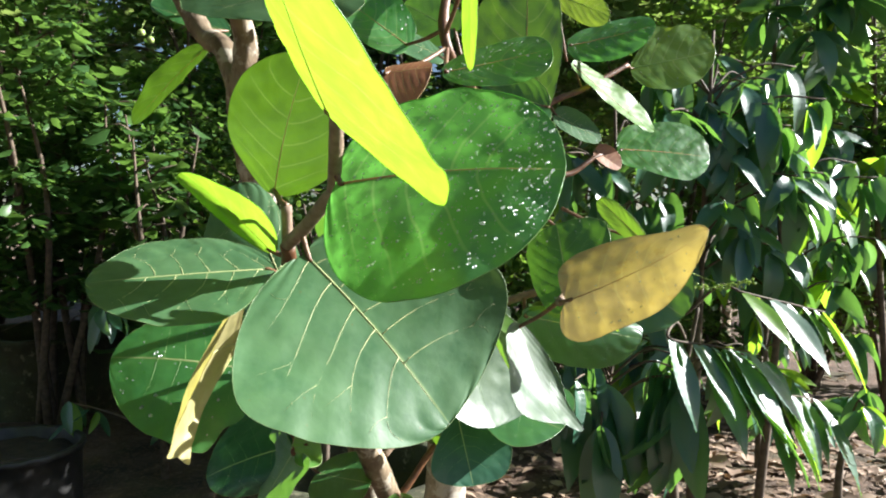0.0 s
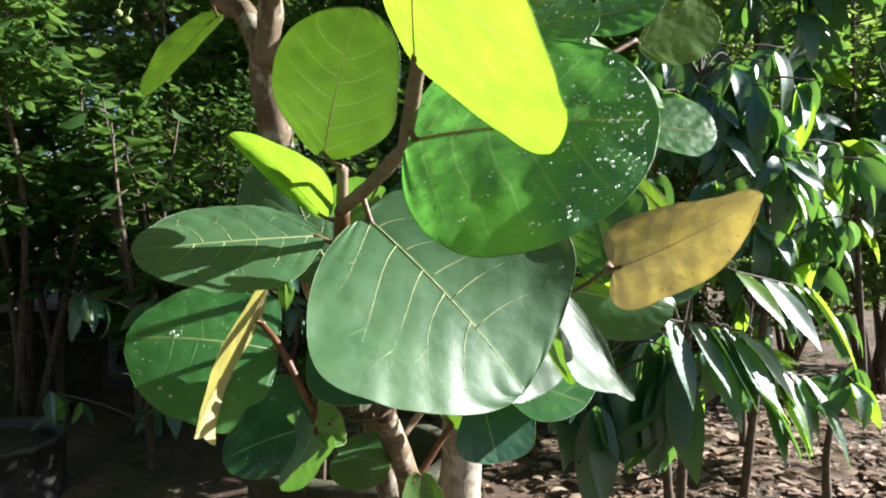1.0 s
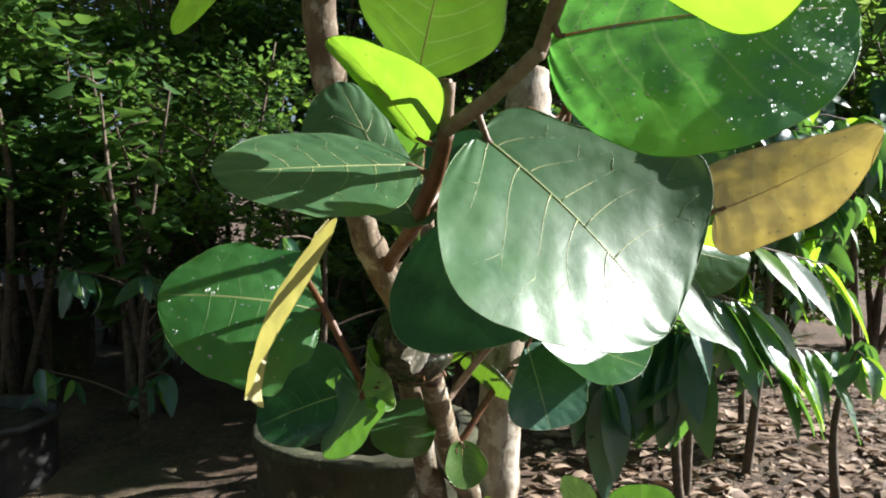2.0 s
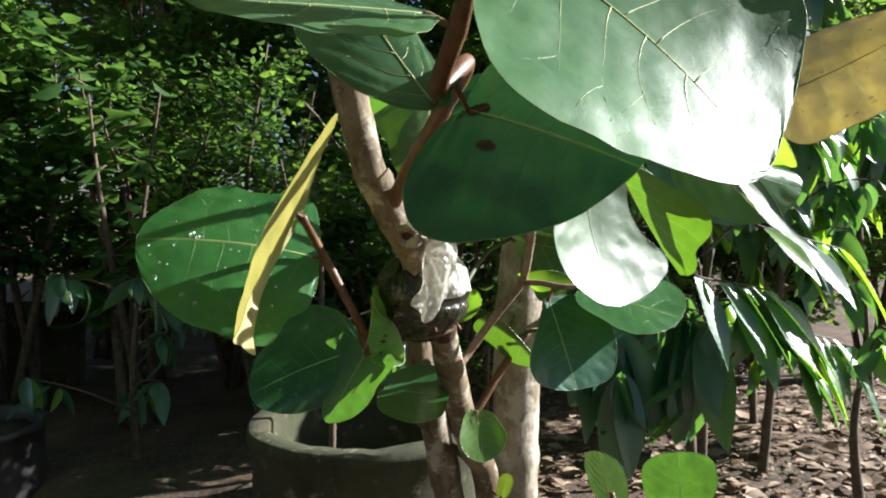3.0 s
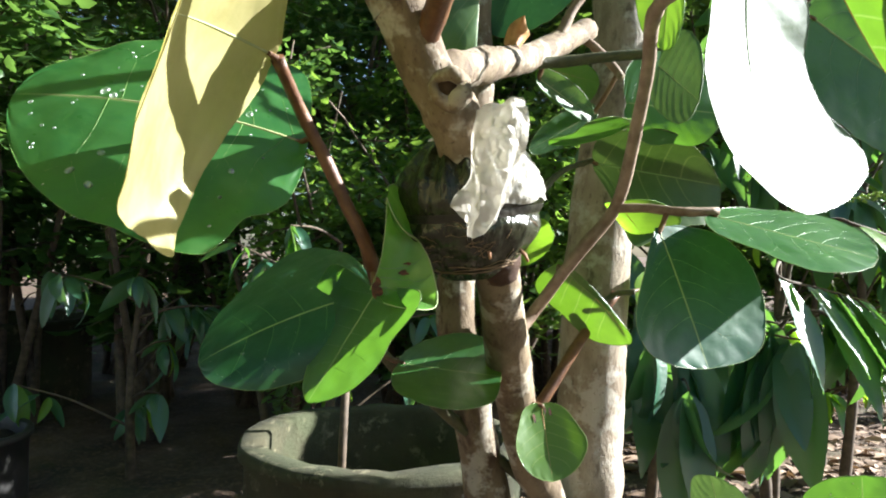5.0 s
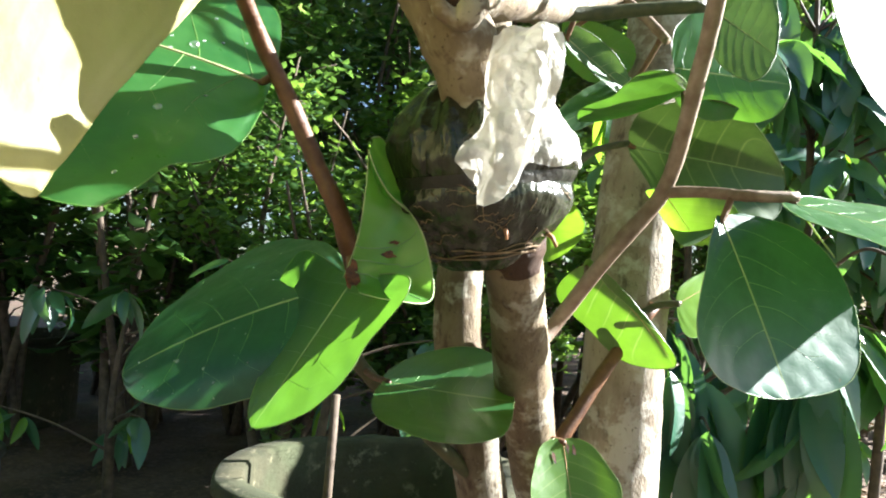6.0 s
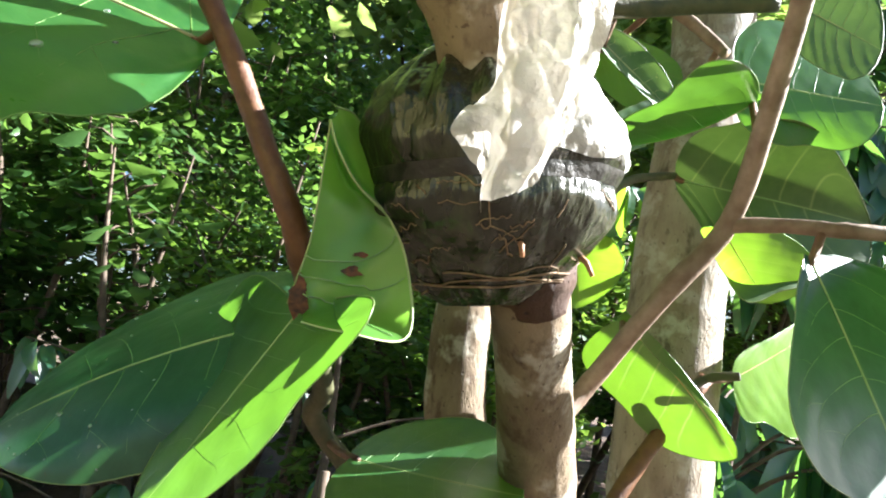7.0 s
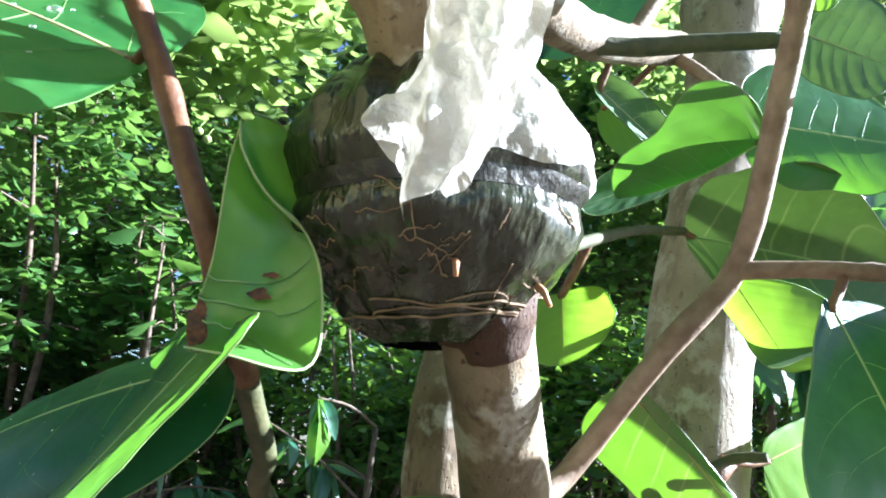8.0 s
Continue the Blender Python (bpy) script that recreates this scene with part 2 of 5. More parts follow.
def spline(points, steps):
    """Points on a smooth curve through the given ones."""
    pts = [Vector(p) for p in points]
    if len(pts) == 2:
        return [pts[0].lerp(pts[1], i / steps) for i in range(steps + 1)]
    pts = [2 * pts[0] - pts[1]] + pts + [2 * pts[-1] - pts[-2]]
    out = []
    for i in range(1, len(pts) - 2):
        a, b, c, d = pts[i - 1:i + 3]
        for k in range(steps):
            t = k / steps
            out.append(0.5 * (2 * b + (c - a) * t + (2 * a - 5 * b + 4 * c - d) * t * t + (3 * b - a - 3 * c + d) * t ** 3))
    out.append(pts[-2])
    return out


def tube(bm, line, radius, sides=10, rough=0.0, close=True, freq=60.0):
    """A tube along a line; radius is a function of 0..1."""
    rings = []
    n = len(line)
    side = None
    for i, p in enumerate(line):
        d = (line[min(i + 1, n - 1)] - line[max(i - 1, 0)]).normalized()
        if side is None:
            side = d.orthogonal().normalized()
        side = (side - d * side.dot(d)).normalized()
        up = d.cross(side)
        r = radius(i / (n - 1))
        ring = []
        for k in range(sides):
            a = 2 * math.pi * k / sides
            w = side * math.cos(a) + up * math.sin(a)
            q = p + w * r
            if rough:
                q += w * r * rough * noise.noise(q * freq)
            ring.append(bm.verts.new(q))
        rings.append(ring)
    for a, b in zip(rings, rings[1:]):
        for k in range(sides):
            bm.faces.new((a[k], a[(k + 1) % sides], b[(k + 1) % sides], b[k]))
    if close:
        bm.faces.new(rings[0][::-1])
        bm.faces.new(rings[-1])
    return rings


# the sea grape tree: stems, branches, leaves
tree = thing("sea_grape_tree", (0.0, 1.21, 0.0), "young sea grape tree with round green leaves and pale bark", "tree")
SPINES = []


def stem(name, points, r0, r1, bark=None):
    line = spline(points, 8 if name == "stem" else 6)
    bm = bmesh.new()
    nodes = [rnd.random() for _ in range(4)]

    def radius(t):
        r = r0 + (r1 - r0) * t
        for u in nodes:
            r *= 1 + 0.13 * math.exp(-((t - u) / 0.02) ** 2)
        return r

    fine = []
    for a, b in zip(line, line[1:]):
        k = max(1, int((b - a).length / 0.006))
        fine += [a.lerp(b, i / k) for i in range(k)]
    fine.append(line[-1])
    tube(bm, fine, radius, 18 if name == "stem" else 10, 0.07 if name == "stem" else 0.10, freq=45 if name == "stem" else 120)
    big = max(r0, r1)
    mat = bark or ((BARK_PALE if big > 0.03 else BARK) if big > 0.0095 else (TWIG if big > 0.0053 else TWIG_GREY if big > 0.0035 else STALK_GREEN))
    SPINES.extend(fine)
    return part(name, bm, mat, tree)


def smooth_step_through(values, x):
    """A smooth curve through evenly spaced values, at x from 0 to 1."""
    n = len(values) - 1
    x = min(max(x, 0.0), 1.0) * n
    i = min(int(x), n - 1)
    t = x - i
    v = (2 * values[0] - values[1], *values, 2 * values[-1] - values[-2])
    a, b, c, d = v[i:i + 4]
    return 0.5 * (2 * b + (c - a) * t + (2 * a - 5 * b + 4 * c - d) * t * t + (3 * b - a - 3 * c + d) * t ** 3)


EVEN = ((1, 1, 1, 1, 1), (1, 1, 1, 1, 1))


def leaf(base, tip, left, right, look, drops=0, bend=0.0, cup=0.0, wave=0.6, fold=0.15, cord=0.10, spot=0, stalk=True, wide=0.46, edge=None):
    """A round leathery leaf: base, tip and the two widest points of the blade give its place, size and cupping;
    edge says how full its two sides are at five steps from base to tip."""
    base, tip, left, right = Vector(base), Vector(tip), Vector(left), Vector(right)
    u = tip - base
    mid = base + 0.46 * u
    m, k = (right - left) * 0.5, ((right + left) * 0.5 - mid)
    up = m.cross(u).normalized()
    size = u.length
    seed = Vector((rnd.random() * 50, rnd.random() * 50, rnd.random() * 50))

    lobe = 0.015 if edge else 0.08
    full = edge or EVEN

    def half(p, side=1):
        x = (p - wide) / (1 - wide if p > wide else wide + 0.04)
        return max(0.0, 1 - abs(float(x)) ** 2.25) ** 0.52 * max(0.03, smooth_step_through(full[1 if side > 0 else 0], float(p)))

    def stray(t, s, p):
        """How far a side vein strays from its even course."""
        return 0.075 * noise.noise(Vector((t * 1.3, s * 7.0, p * 4.2)) + seed) * (0.3 + t)

    def place(p, q):
        p, q = float(p), float(q)
        even = (1 - fold) * q * q + fold * abs(q)
        back = cord * abs(q) * math.exp(-(max(p, 0) / 0.22) ** 2)
        v = base + (p - back) * u + q * m + even * k
        v += up * size * (bend * 4 * p * (1 - p) + cup * q * q)
        e = abs(q) + max(0, p - 0.6)
        w = noise.noise(v * 28 + seed) * 0.030 + noise.noise(v * 70 + seed) * 0.010
        v += up * size * w * wave * min(1.0, e * 1.3)
        v += m * lobe * (noise.noise(Vector((p * 4, math.copysign(3, q), 0)) + seed) + 0.4 * noise.noise(Vector((p * 11, math.copysign(3, q), 2)) + seed)) * q
        # the blade swells between its side veins
        t = min(1.0, abs(q) / max(half(p, q), 0.08))
        step = (p - 0.27 * t ** 1.5 - 0.02 - (0.035 if q < 0 else 0.0) - stray(t, -1 if q < 0 else 1, p)) / 0.155
        v += up * size * (0.019 if look == "dusty" else 0.013) * abs(math.sin(math.pi * step)) ** 0.7 * t * (1 - 0.75 * t)
        return v

    bm = bmesh.new()
    rows, cols = 44, 36
    grid = []
    for i in range(rows + 1):
        a = i / rows
        p = 0.5 - 0.5 * math.cos(math.pi * a)
        p = -0.03 + 1.03 * p
        row = [bm.verts.new(place(p, half(p, j - cols / 2) * (2 * j / cols - 1))) for j in range(cols + 1)]
        grid.append(row)
    for a, b in zip(grid, grid[1:]):
        for j in range(cols):
            bm.faces.new((a[j], a[j + 1], b[j + 1], b[j]))
    layer = bm.loops.layers.uv.new("UVMap")
    where = {v: ((i / rows), 2 * j / cols - 1) for i, row in enumerate(grid) for j, v in enumerate(row)}
    for face in bm.faces:
        for loop in face.loops:
            a, c = where[loop.vert]
            loop[layer].uv = (-0.03 + 1.03 * (0.5 - 0.5 * math.cos(math.pi * a)), c)
    bmesh.ops.remove_doubles(bm, verts=bm.verts, dist=1e-6)
    blade = mesh_object("leaf", bm, LOOKS[look], tree)

    # raised midrib and side veins
    thick = size * {"dusty": 0.0060, "wet": 0.0058}.get(look, 0.0045 if look in FINE else 0.0055)
    bm = bmesh.new()
    line = [place(p, 0) for p in np.linspace(0, 0.9, 16)]
    tube(bm, line, lambda t: thick * (1 - 0.85 * t), 6)
    mesh_object("midrib", bm, RIBS[look][0], blade)
    for i in range(5 if look in ("dusty", "mature", "glow", "thick") else 0):
        p0 = 0.02 + 0.155 * i
        for s in (-1, 1):
            reach = 0.70 + 0.20 * rnd.random()
            curve = []
            for t in np.linspace(0, reach, 13):
                t = float(t)
                p = p0 + (0.0 if s > 0 else 0.035) + 0.27 * t ** 1.5
                p = min(max(p + stray(t, s, p), 0.01), 0.97)
                curve.append(place(p, s * t * half(p, s)) + up * thick * 0.15)
            bm = bmesh.new()
            wide_vein = thick * (0.46 if look == "dusty" else 0.34)
            tube(bm, curve, lambda t: wide_vein * (1 - 0.85 * t), 4)
            # a fork near the edge
            a = 7 + rnd.randrange(3)
            t0 = reach * a / 12
            fork = [curve[a]]
            for t in np.linspace(t0, min(0.97, t0 + 0.26), 5)[1:]:
                t = float(t)
                p = p0 + (0.0 if s > 0 else 0.035) + 0.27 * t ** 1.5
                p = min(max(p + stray(t, s, p) - 0.45 * (t - t0), 0.01), 0.97)
                fork.append(place(p, s * t * half(p, s)) + up * thick * 0.1)
            tube(bm, fork, lambda t: wide_vein * 0.35 * (1 - 0.7 * t), 4)
            mesh_object("side_vein", bm, RIBS[look][1], blade)

    # thin rolled margin
    bm = bmesh.new()
    rim = [place(p, half(p)) for p in np.linspace(-0.028, 0.999, 40)] + [place(p, -half(p, -1)) for p in np.linspace(0.999, -0.028, 40)]
    tube(bm, rim, lambda t: 0.0003, 4)
    mesh_object("leaf_margin", bm, LOOKS[look], blade)

    if drops:
        bm = bmesh.new()
        for _ in range(drops):
            p, q = 0.03 + 0.92 * rnd.random() ** 0.8, rnd.uniform(-0.93, 0.93)
            q *= half(p, q)
            c, e1, e2 = place(p, q), place(p + 0.01, q), place(p, q + 0.01)
            nor = (e1 - c).cross(e2 - c).normalized()
            if nor.z < 0:
                nor.negate()
            r = rnd.choice((0.0003, 0.0003, 0.0004, 0.0005, 0.0009)) * rnd.uniform(0.8, 1.3) * (2.4 if look == "glow" else 1.0)
            t1 = nor.orthogonal().normalized()
            t2 = nor.cross(t1)
            sx = rnd.uniform(0.9, 1.6)
            rings = []
            for h, w in ((0, 1.0), (0.45, 0.88), (0.75, 0.5)):
                rings.append([bm.verts.new(c + (t1 * sx * math.cos(a) + t2 * math.sin(a)) * r * w + nor * r * h) for a in np.linspace(0, 2 * math.pi, 8, endpoint=False)])
            for a, b in zip(rings, rings[1:]):
                for j in range(8):
                    bm.faces.new((a[j], a[(j + 1) % 8], b[(j + 1) % 8], b[j]))
            bm.faces.new(rings[-1])
            bm.faces.new(rings[0][::-1])
        tagged(mesh_object("rain_water", bm, WATER, blade), "clear beads of rain water", kind="stuff")
    if spot:
        bm = bmesh.new()
        for _ in range(3 * spot):
            p0, q0 = rnd.uniform(0.05, 0.12 + 0.3 / spot), rnd.uniform(-0.3, 0.4)
            n = 12
            centre = place(p0, q0)
            for lift in (0.0006, -0.0006):
                c = bm.verts.new(centre + up * lift)
                ring = []
                for a in np.linspace(0, 2 * math.pi, n, endpoint=False):
                    g = 0.6 + 0.8 * rnd.random()
                    ring.append(bm.verts.new(place(p0 + 0.055 * g * math.sin(a), q0 + 0.045 * spot * g * math.cos(a)) + up * lift))
                for j in range(n):
                    bm.faces.new((c, ring[j], ring[(j + 1) % n]))
        mesh_object("leaf_scar", bm, SCAR, blade, "orange-brown scar on the blade")
    if stalk:
        near = min(SPINES, key=lambda s: (s - base).length_squared)
        gap = near - base
        if gap.length > 0.12:
            gap *= 0.12 / gap.length
        a = base + u * 0.02
        line = spline([a, base, base + gap * 0.5 - Vector((0, 0, 0.04)) * gap.length, base + gap], 5)
        bm = bmesh.new()
        tube(bm, line, lambda t: 0.0016 + 0.0009 * t, 8, 0.1)
        mesh_object("leaf_stalk", bm, PETIOLE, blade)
    return blade


def curled_leaf(sheets, look):
    """A crumpled leaf of curved sheets, each stretched between two edges and hollowed by its depth."""
    bm = bmesh.new()
    edges, hollows = [], []
    rows, cols = 48, 16
    for left, right, depth in sheets:
        sides = []
        for pts in (left, right):
            line = spline(pts, 10)
            run = [0.0]
            for a, b in zip(line, line[1:]):
                run.append(run[-1] + (b - a).length)
            even = np.linspace(0, run[-1], rows + 1)
            sides.append([Vector([float(np.interp(d, run, [p[k] for p in line])) for k in range(3)]) for d in even])
            edges.append(sides[-1])
        grid = []
        for a, b in zip(*sides):
            row = []
            for j in range(cols + 1):
                t = j / cols
                p = a.lerp(b, t)
                p += Vector((0.15, 1.0, 0.1)) * depth * math.sin(math.pi * t) * min(1.0, (b - a).length / 0.02)
                p += Vector((0.3, -1.0, 0.2)) * 0.0035 * noise.noise(p * 75) * math.sin(math.pi * t)
                row.append(bm.verts.new(p))
            grid.append(row)
        for a, b in zip(grid, grid[1:]):
            for j in range(cols):
                bm.faces.new((a[j], a[j + 1], b[j + 1], b[j]))
        hollows.append([[v.co.copy() for v in row] for row in grid])
    blade = mesh_object("leaf", bm, LOOKS[look], tree)
    bm = bmesh.new()
    for line in edges:
        tube(bm, line, lambda t: 0.00045, 4)
    mesh_object("leaf_margin", bm, VEIN_SOFT, blade)
    towards = Vector((0, -0.0006, 0))
    body = hollows[0]
    for i0, i1 in ((4, 15), (10, 24), (15, 30)):
        bm = bmesh.new()
        tube(bm, [body[i0 + (i1 - i0) * j // cols][j] + towards for j in range(cols)], lambda t: 0.0004 * (1 - 0.6 * t), 4)
        mesh_object("side_vein", bm, VEIN_GREEN, blade)
    for i, j, wide, high in ((3, 3, 0.0045, 0.006), (6, 2, 0.0035, 0.006), (2, 7, 0.005, 0.0025), (4, 5, 0.003, 0.003), (18, 6, 0.004, 0.0018), (22, 7, 0.0025, 0.001)):
        bm = bmesh.new()
        c = body[i][j] + towards * 2
        mid = bm.verts.new(c)
        ring = [bm.verts.new(c + Vector((math.cos(a) * wide * rnd.uniform(0.5, 1.3), -0.0004, math.sin(a) * high * rnd.uniform(0.5, 1.3)))) for a in np.linspace(0, 2 * math.pi, 14, endpoint=False)]
        for k in range(14):
            bm.faces.new((mid, ring[k], ring[(k + 1) % 14]))
        mesh_object("leaf_scar", bm, SCAR, blade, "dark red-brown scar on the blade")
    return blade


stem('stem', [(-0.114, 0.990, 0.877), (-0.098, 1.050, 0.811), (-0.082, 1.100, 0.748), (-0.059, 1.140, 0.680), (-0.037, 1.160, 0.613), (0.000, 1.190, 0.300), (0.020, 1.200, -0.050)], 0.0165, 0.024)
stem('stem', [(-0.123, 1.170, 1.126), (-0.122, 1.160, 1.008), (-0.135, 1.150, 0.833), (-0.118, 1.150, 0.737), (-0.094, 1.170, 0.620), (-0.030, 1.200, 0.300), (0.000, 1.220, -0.050)], 0.016, 0.027)
stem('stem', [(0.054, 1.270, 1.305), (0.046, 1.250, 1.194), (0.038, 1.230, 1.067), (0.023, 1.210, 0.985), (0.010, 1.200, 0.856), (0.007, 1.200, 0.727), (0.005, 1.200, 0.610), (0.030, 1.220, 0.200), (0.030, 1.230, -0.050)], 0.031, 0.037)
stem('stem', [(-0.114, 0.990, 0.877), (-0.133, 0.965, 0.922), (-0.148, 0.945, 0.967), (-0.167, 0.935, 0.997), (-0.183, 0.925, 1.033), (-0.197, 0.915, 1.067), (-0.235, 0.860, 1.250), (-0.237, 0.835, 1.330)], 0.017, 0.017)
stem('branch', [(-0.237, 0.835, 1.310), (-0.265, 0.860, 1.363), (-0.295, 0.880, 1.384), (-0.344, 0.900, 1.457)], 0.014, 0.011)
stem('branch', [(-0.237, 0.835, 1.300), (-0.227, 0.820, 1.357), (-0.231, 0.800, 1.400), (-0.225, 0.800, 1.455)], 0.014, 0.011)
stem('branch', [(-0.168, 0.935, 0.991), (-0.142, 0.970, 1.008), (-0.112, 1.025, 1.028), (-0.083, 1.075, 1.046), (-0.048, 1.125, 1.074), (-0.013, 1.165, 1.100)], 0.014, 0.011)
stem('branch', [(-0.085, 1.078, 1.042), (-0.055, 1.085, 1.046), (-0.018, 1.084, 1.051), (0.022, 1.082, 1.055)], 0.0053, 0.0045, STALK_GREEN)
stem('branch', [(-0.050, 1.120, 1.074), (-0.036, 1.125, 1.105), (-0.020, 1.130, 1.130), (-0.005, 1.145, 1.172)], 0.005, 0.004)
stem('branch', [(-0.022, 1.158, 1.092), (-0.008, 1.150, 1.078), (0.006, 1.138, 1.058), (0.012, 1.130, 1.046)], 0.0045, 0.0036)
stem('branch', [(-0.171, 0.930, 1.009), (-0.160, 0.900, 1.031), (-0.149, 0.840, 1.051), (-0.112, 0.720, 1.113), (-0.136, 0.660, 1.086), (-0.127, 0.610, 1.113), (-0.122, 0.575, 1.141)], 0.008, 0.006)
stem('branch', [(-0.122, 0.575, 1.141), (-0.121, 0.565, 1.172)], 0.0045, 0.0042)
stem('branch', [(-0.122, 0.575, 1.142), (-0.097, 0.530, 1.159), (-0.078, 0.500, 1.177), (-0.074, 0.497, 1.183), (-0.066, 0.455, 1.220), (-0.065, 0.440, 1.225)], 0.0052, 0.0042)
stem('branch', [(-0.086, 1.075, 0.813), (-0.068, 1.085, 0.835), (-0.037, 1.065, 0.884), (-0.010, 1.055, 0.922), (-0.006, 1.020, 0.975), (-0.008, 0.985, 1.018), (-0.016, 0.950, 1.042), (-0.010, 0.925, 1.051), (0.010, 0.895, 1.059), (0.049, 0.865, 1.063), (0.140, 0.800, 1.100), (0.110, 0.690, 1.089)], 0.0052, 0.0045)
stem('branch', [(-0.010, 1.055, 0.920), (0.012, 1.045, 0.920), (0.033, 1.030, 0.917), (0.064, 1.030, 0.918)], 0.004, 0.0035)
stem('branch', [(-0.084, 1.116, 0.715), (-0.054, 1.126, 0.748), (-0.019, 1.144, 0.798), (0.018, 1.154, 0.845)], 0.0055, 0.005)
stem('branch', [(-0.005, 1.135, 0.833), (0.014, 1.140, 0.845), (0.029, 1.130, 0.848)], 0.003, 0.0025)
stem('branch', [(-0.020, 1.190, 0.620), (-0.193, 1.100, 0.783), (-0.199, 1.050, 0.821), (-0.199, 1.000, 0.853)], 0.0056, 0.0050, STALK_GREEN)
stem('branch', [(-0.199, 1.010, 0.847), (-0.199, 1.000, 0.853), (-0.207, 0.975, 0.885), (-0.220, 0.972, 0.911), (-0.237, 0.972, 0.945), (-0.251, 0.965, 0.972), (-0.262, 0.930, 1.001)], 0.0054, 0.0042)
stem('branch', [(0.045, 1.250, 1.270), (0.108, 1.280, 1.231), (0.167, 1.340, 1.370), (0.261, 1.380, 1.426), (0.345, 1.420, 1.478)], 0.008, 0.005)
stem('branch', [(0.139, 1.300, 1.283), (0.215, 1.330, 1.256), (0.282, 1.360, 1.296), (0.334, 1.410, 1.289)], 0.006, 0.004)
stem('branch', [(0.040, 1.240, 1.240), (0.076, 1.100, 1.212), (0.034, 0.950, 1.328), (0.004, 0.800, 1.340), (-0.006, 0.800, 1.380), (0.002, 0.850, 1.458)], 0.008, 0.005)
stem('branch', [(-0.088, 1.020, 0.911), (-0.069, 1.070, 0.933), (-0.042, 1.120, 0.957), (-0.008, 1.156, 0.972)], 0.003, 0.0026)
stem('branch', [(0.030, 1.200, 0.450), (0.126, 1.140, 0.584), (0.132, 1.140, 0.620)], 0.006, 0.004)
stem('branch', [(0.030, 1.200, 0.470), (0.188, 1.050, 0.595), (0.179, 1.020, 0.644)], 0.006, 0.004)
leaf((-0.098, 0.539, 1.133), (0.007, 0.501, 1.023), (0.005, 0.559, 1.130), (-0.110, 0.432, 1.016), 'dusty', edge=((0.67, 0.69, 1.22, 1.40, 1.22), (0.72, 0.94, 0.80, 0.66, 0.53)), cord=0.18, bend=0.05, wave=.5)
leaf((-0.067, 0.483, 1.185), (0.073, 0.443, 1.194), (0.003, 0.500, 1.246), (-0.017, 0.408, 1.116), 'wet', edge=((0.99, 0.96, 1.00, 1.01, 1.05), (0.95, 1.03, 1.02, 0.98, 1.01)), cord=0.05, bend=0.04, drops=900)
leaf((-0.067, 0.427, 1.223), (-0.066, 0.264, 1.269), (-0.085, 0.367, 1.268), (-0.000, 0.377, 1.179), 'fresh', edge=((0.63, 0.87, 0.97, 1.01, 1.01), (1.11, 1.05, 1.06, 1.05, 0.99)), cord=-0.07, bend=0.01)
# the olive look's low translucency stands in for a shadow on this leaf
leaf((-0.140, 0.605, 1.185), (-0.112, 0.600, 1.298), (-0.180, 0.625, 1.252), (-0.081, 0.590, 1.224), 'olive', edge=((0.82, 0.97, 1.04, 1.09, 1.04), (1.09, 1.12, 1.00, 1.01, 1.06)), cord=-0.07, bend=0.05)
leaf((-0.139, 0.587, 1.137), (-0.195, 0.545, 1.195), (-0.180, 0.555, 1.165), (-0.140, 0.524, 1.173), 'fresh', edge=((0.89, 0.91, 0.89, 0.80, 0.98), (1.06, 1.11, 0.95, 0.78, 0.71)), cord=-0.01, bend=-0.03, drops=20)
leaf((-0.145, 0.608, 1.120), (-0.270, 0.553, 1.110), (-0.181, 0.529, 1.088), (-0.221, 0.631, 1.138), 'dusty', edge=((0.76, 1.15, 1.13, 1.09, 1.04), (1.07, 1.12, 1.13, 1.14, 1.00)), cord=-0.01, bend=0.01)
leaf((-0.138, 0.675, 1.078), (-0.209, 0.751, 1.199), (-0.229, 0.712, 1.133), (-0.154, 0.728, 1.151), 'dusty', edge=((0.93, 1.03, 1.07, 0.96, 0.91), (1.01, 1.00, 1.00, 1.00, 1.00)), cord=0.07, bend=-0.04)
leaf((0.119, 0.685, 1.092), (0.236, 0.655, 1.158), (0.164, 0.730, 1.150), (0.145, 0.677, 1.046), 'old', edge=((1.11, 1.19, 0.91, 0.54, 0.56), (0.69, 0.78, 0.78, 0.94, 1.49)), cord=0.14, bend=-0.05, drops=60)
leaf((0.133, 0.760, 1.076), (0.125, 0.820, 1.163), (0.092, 0.800, 1.117), (0.181, 0.800, 1.150), 'mature', drops=60)
leaf((0.092, 0.820, 1.059), (0.237, 0.870, 1.028), (0.186, 0.870, 1.058), (0.157, 0.850, 0.996), 'mature')
leaf((0.076, 0.719, 1.061), (0.110, 0.658, 0.982), (0.127, 0.676, 0.997), (0.068, 0.641, 1.020), 'pale', edge=((0.87, 1.01, 0.83, 1.00, 1.01), (0.90, 0.97, 1.21, 1.13, 1.00)), cord=0.10, bend=-0.05, fold=0.4, wave=1.0)
leaf((-0.113, 0.692, 1.077), (-0.020, 0.596, 1.030), (-0.036, 0.625, 1.103), (-0.130, 0.614, 0.990), 'thick', edge=((1.00, 1.00, 1.00, 1.02, 1.04), (0.91, 1.11, 1.06, 0.96, 0.92)), cord=0.19, bend=0.03, spot=1)
leaf((-0.255, 0.980, 0.956), (-0.437, 0.949, 0.977), (-0.295, 0.897, 0.878), (-0.304, 1.049, 1.035), 'glow', edge=((1.03, 0.86, 1.12, 1.14, 1.50), (1.18, 0.85, 0.76, 0.94, 0.92)), cord=-0.08, bend=0.06, drops=60)
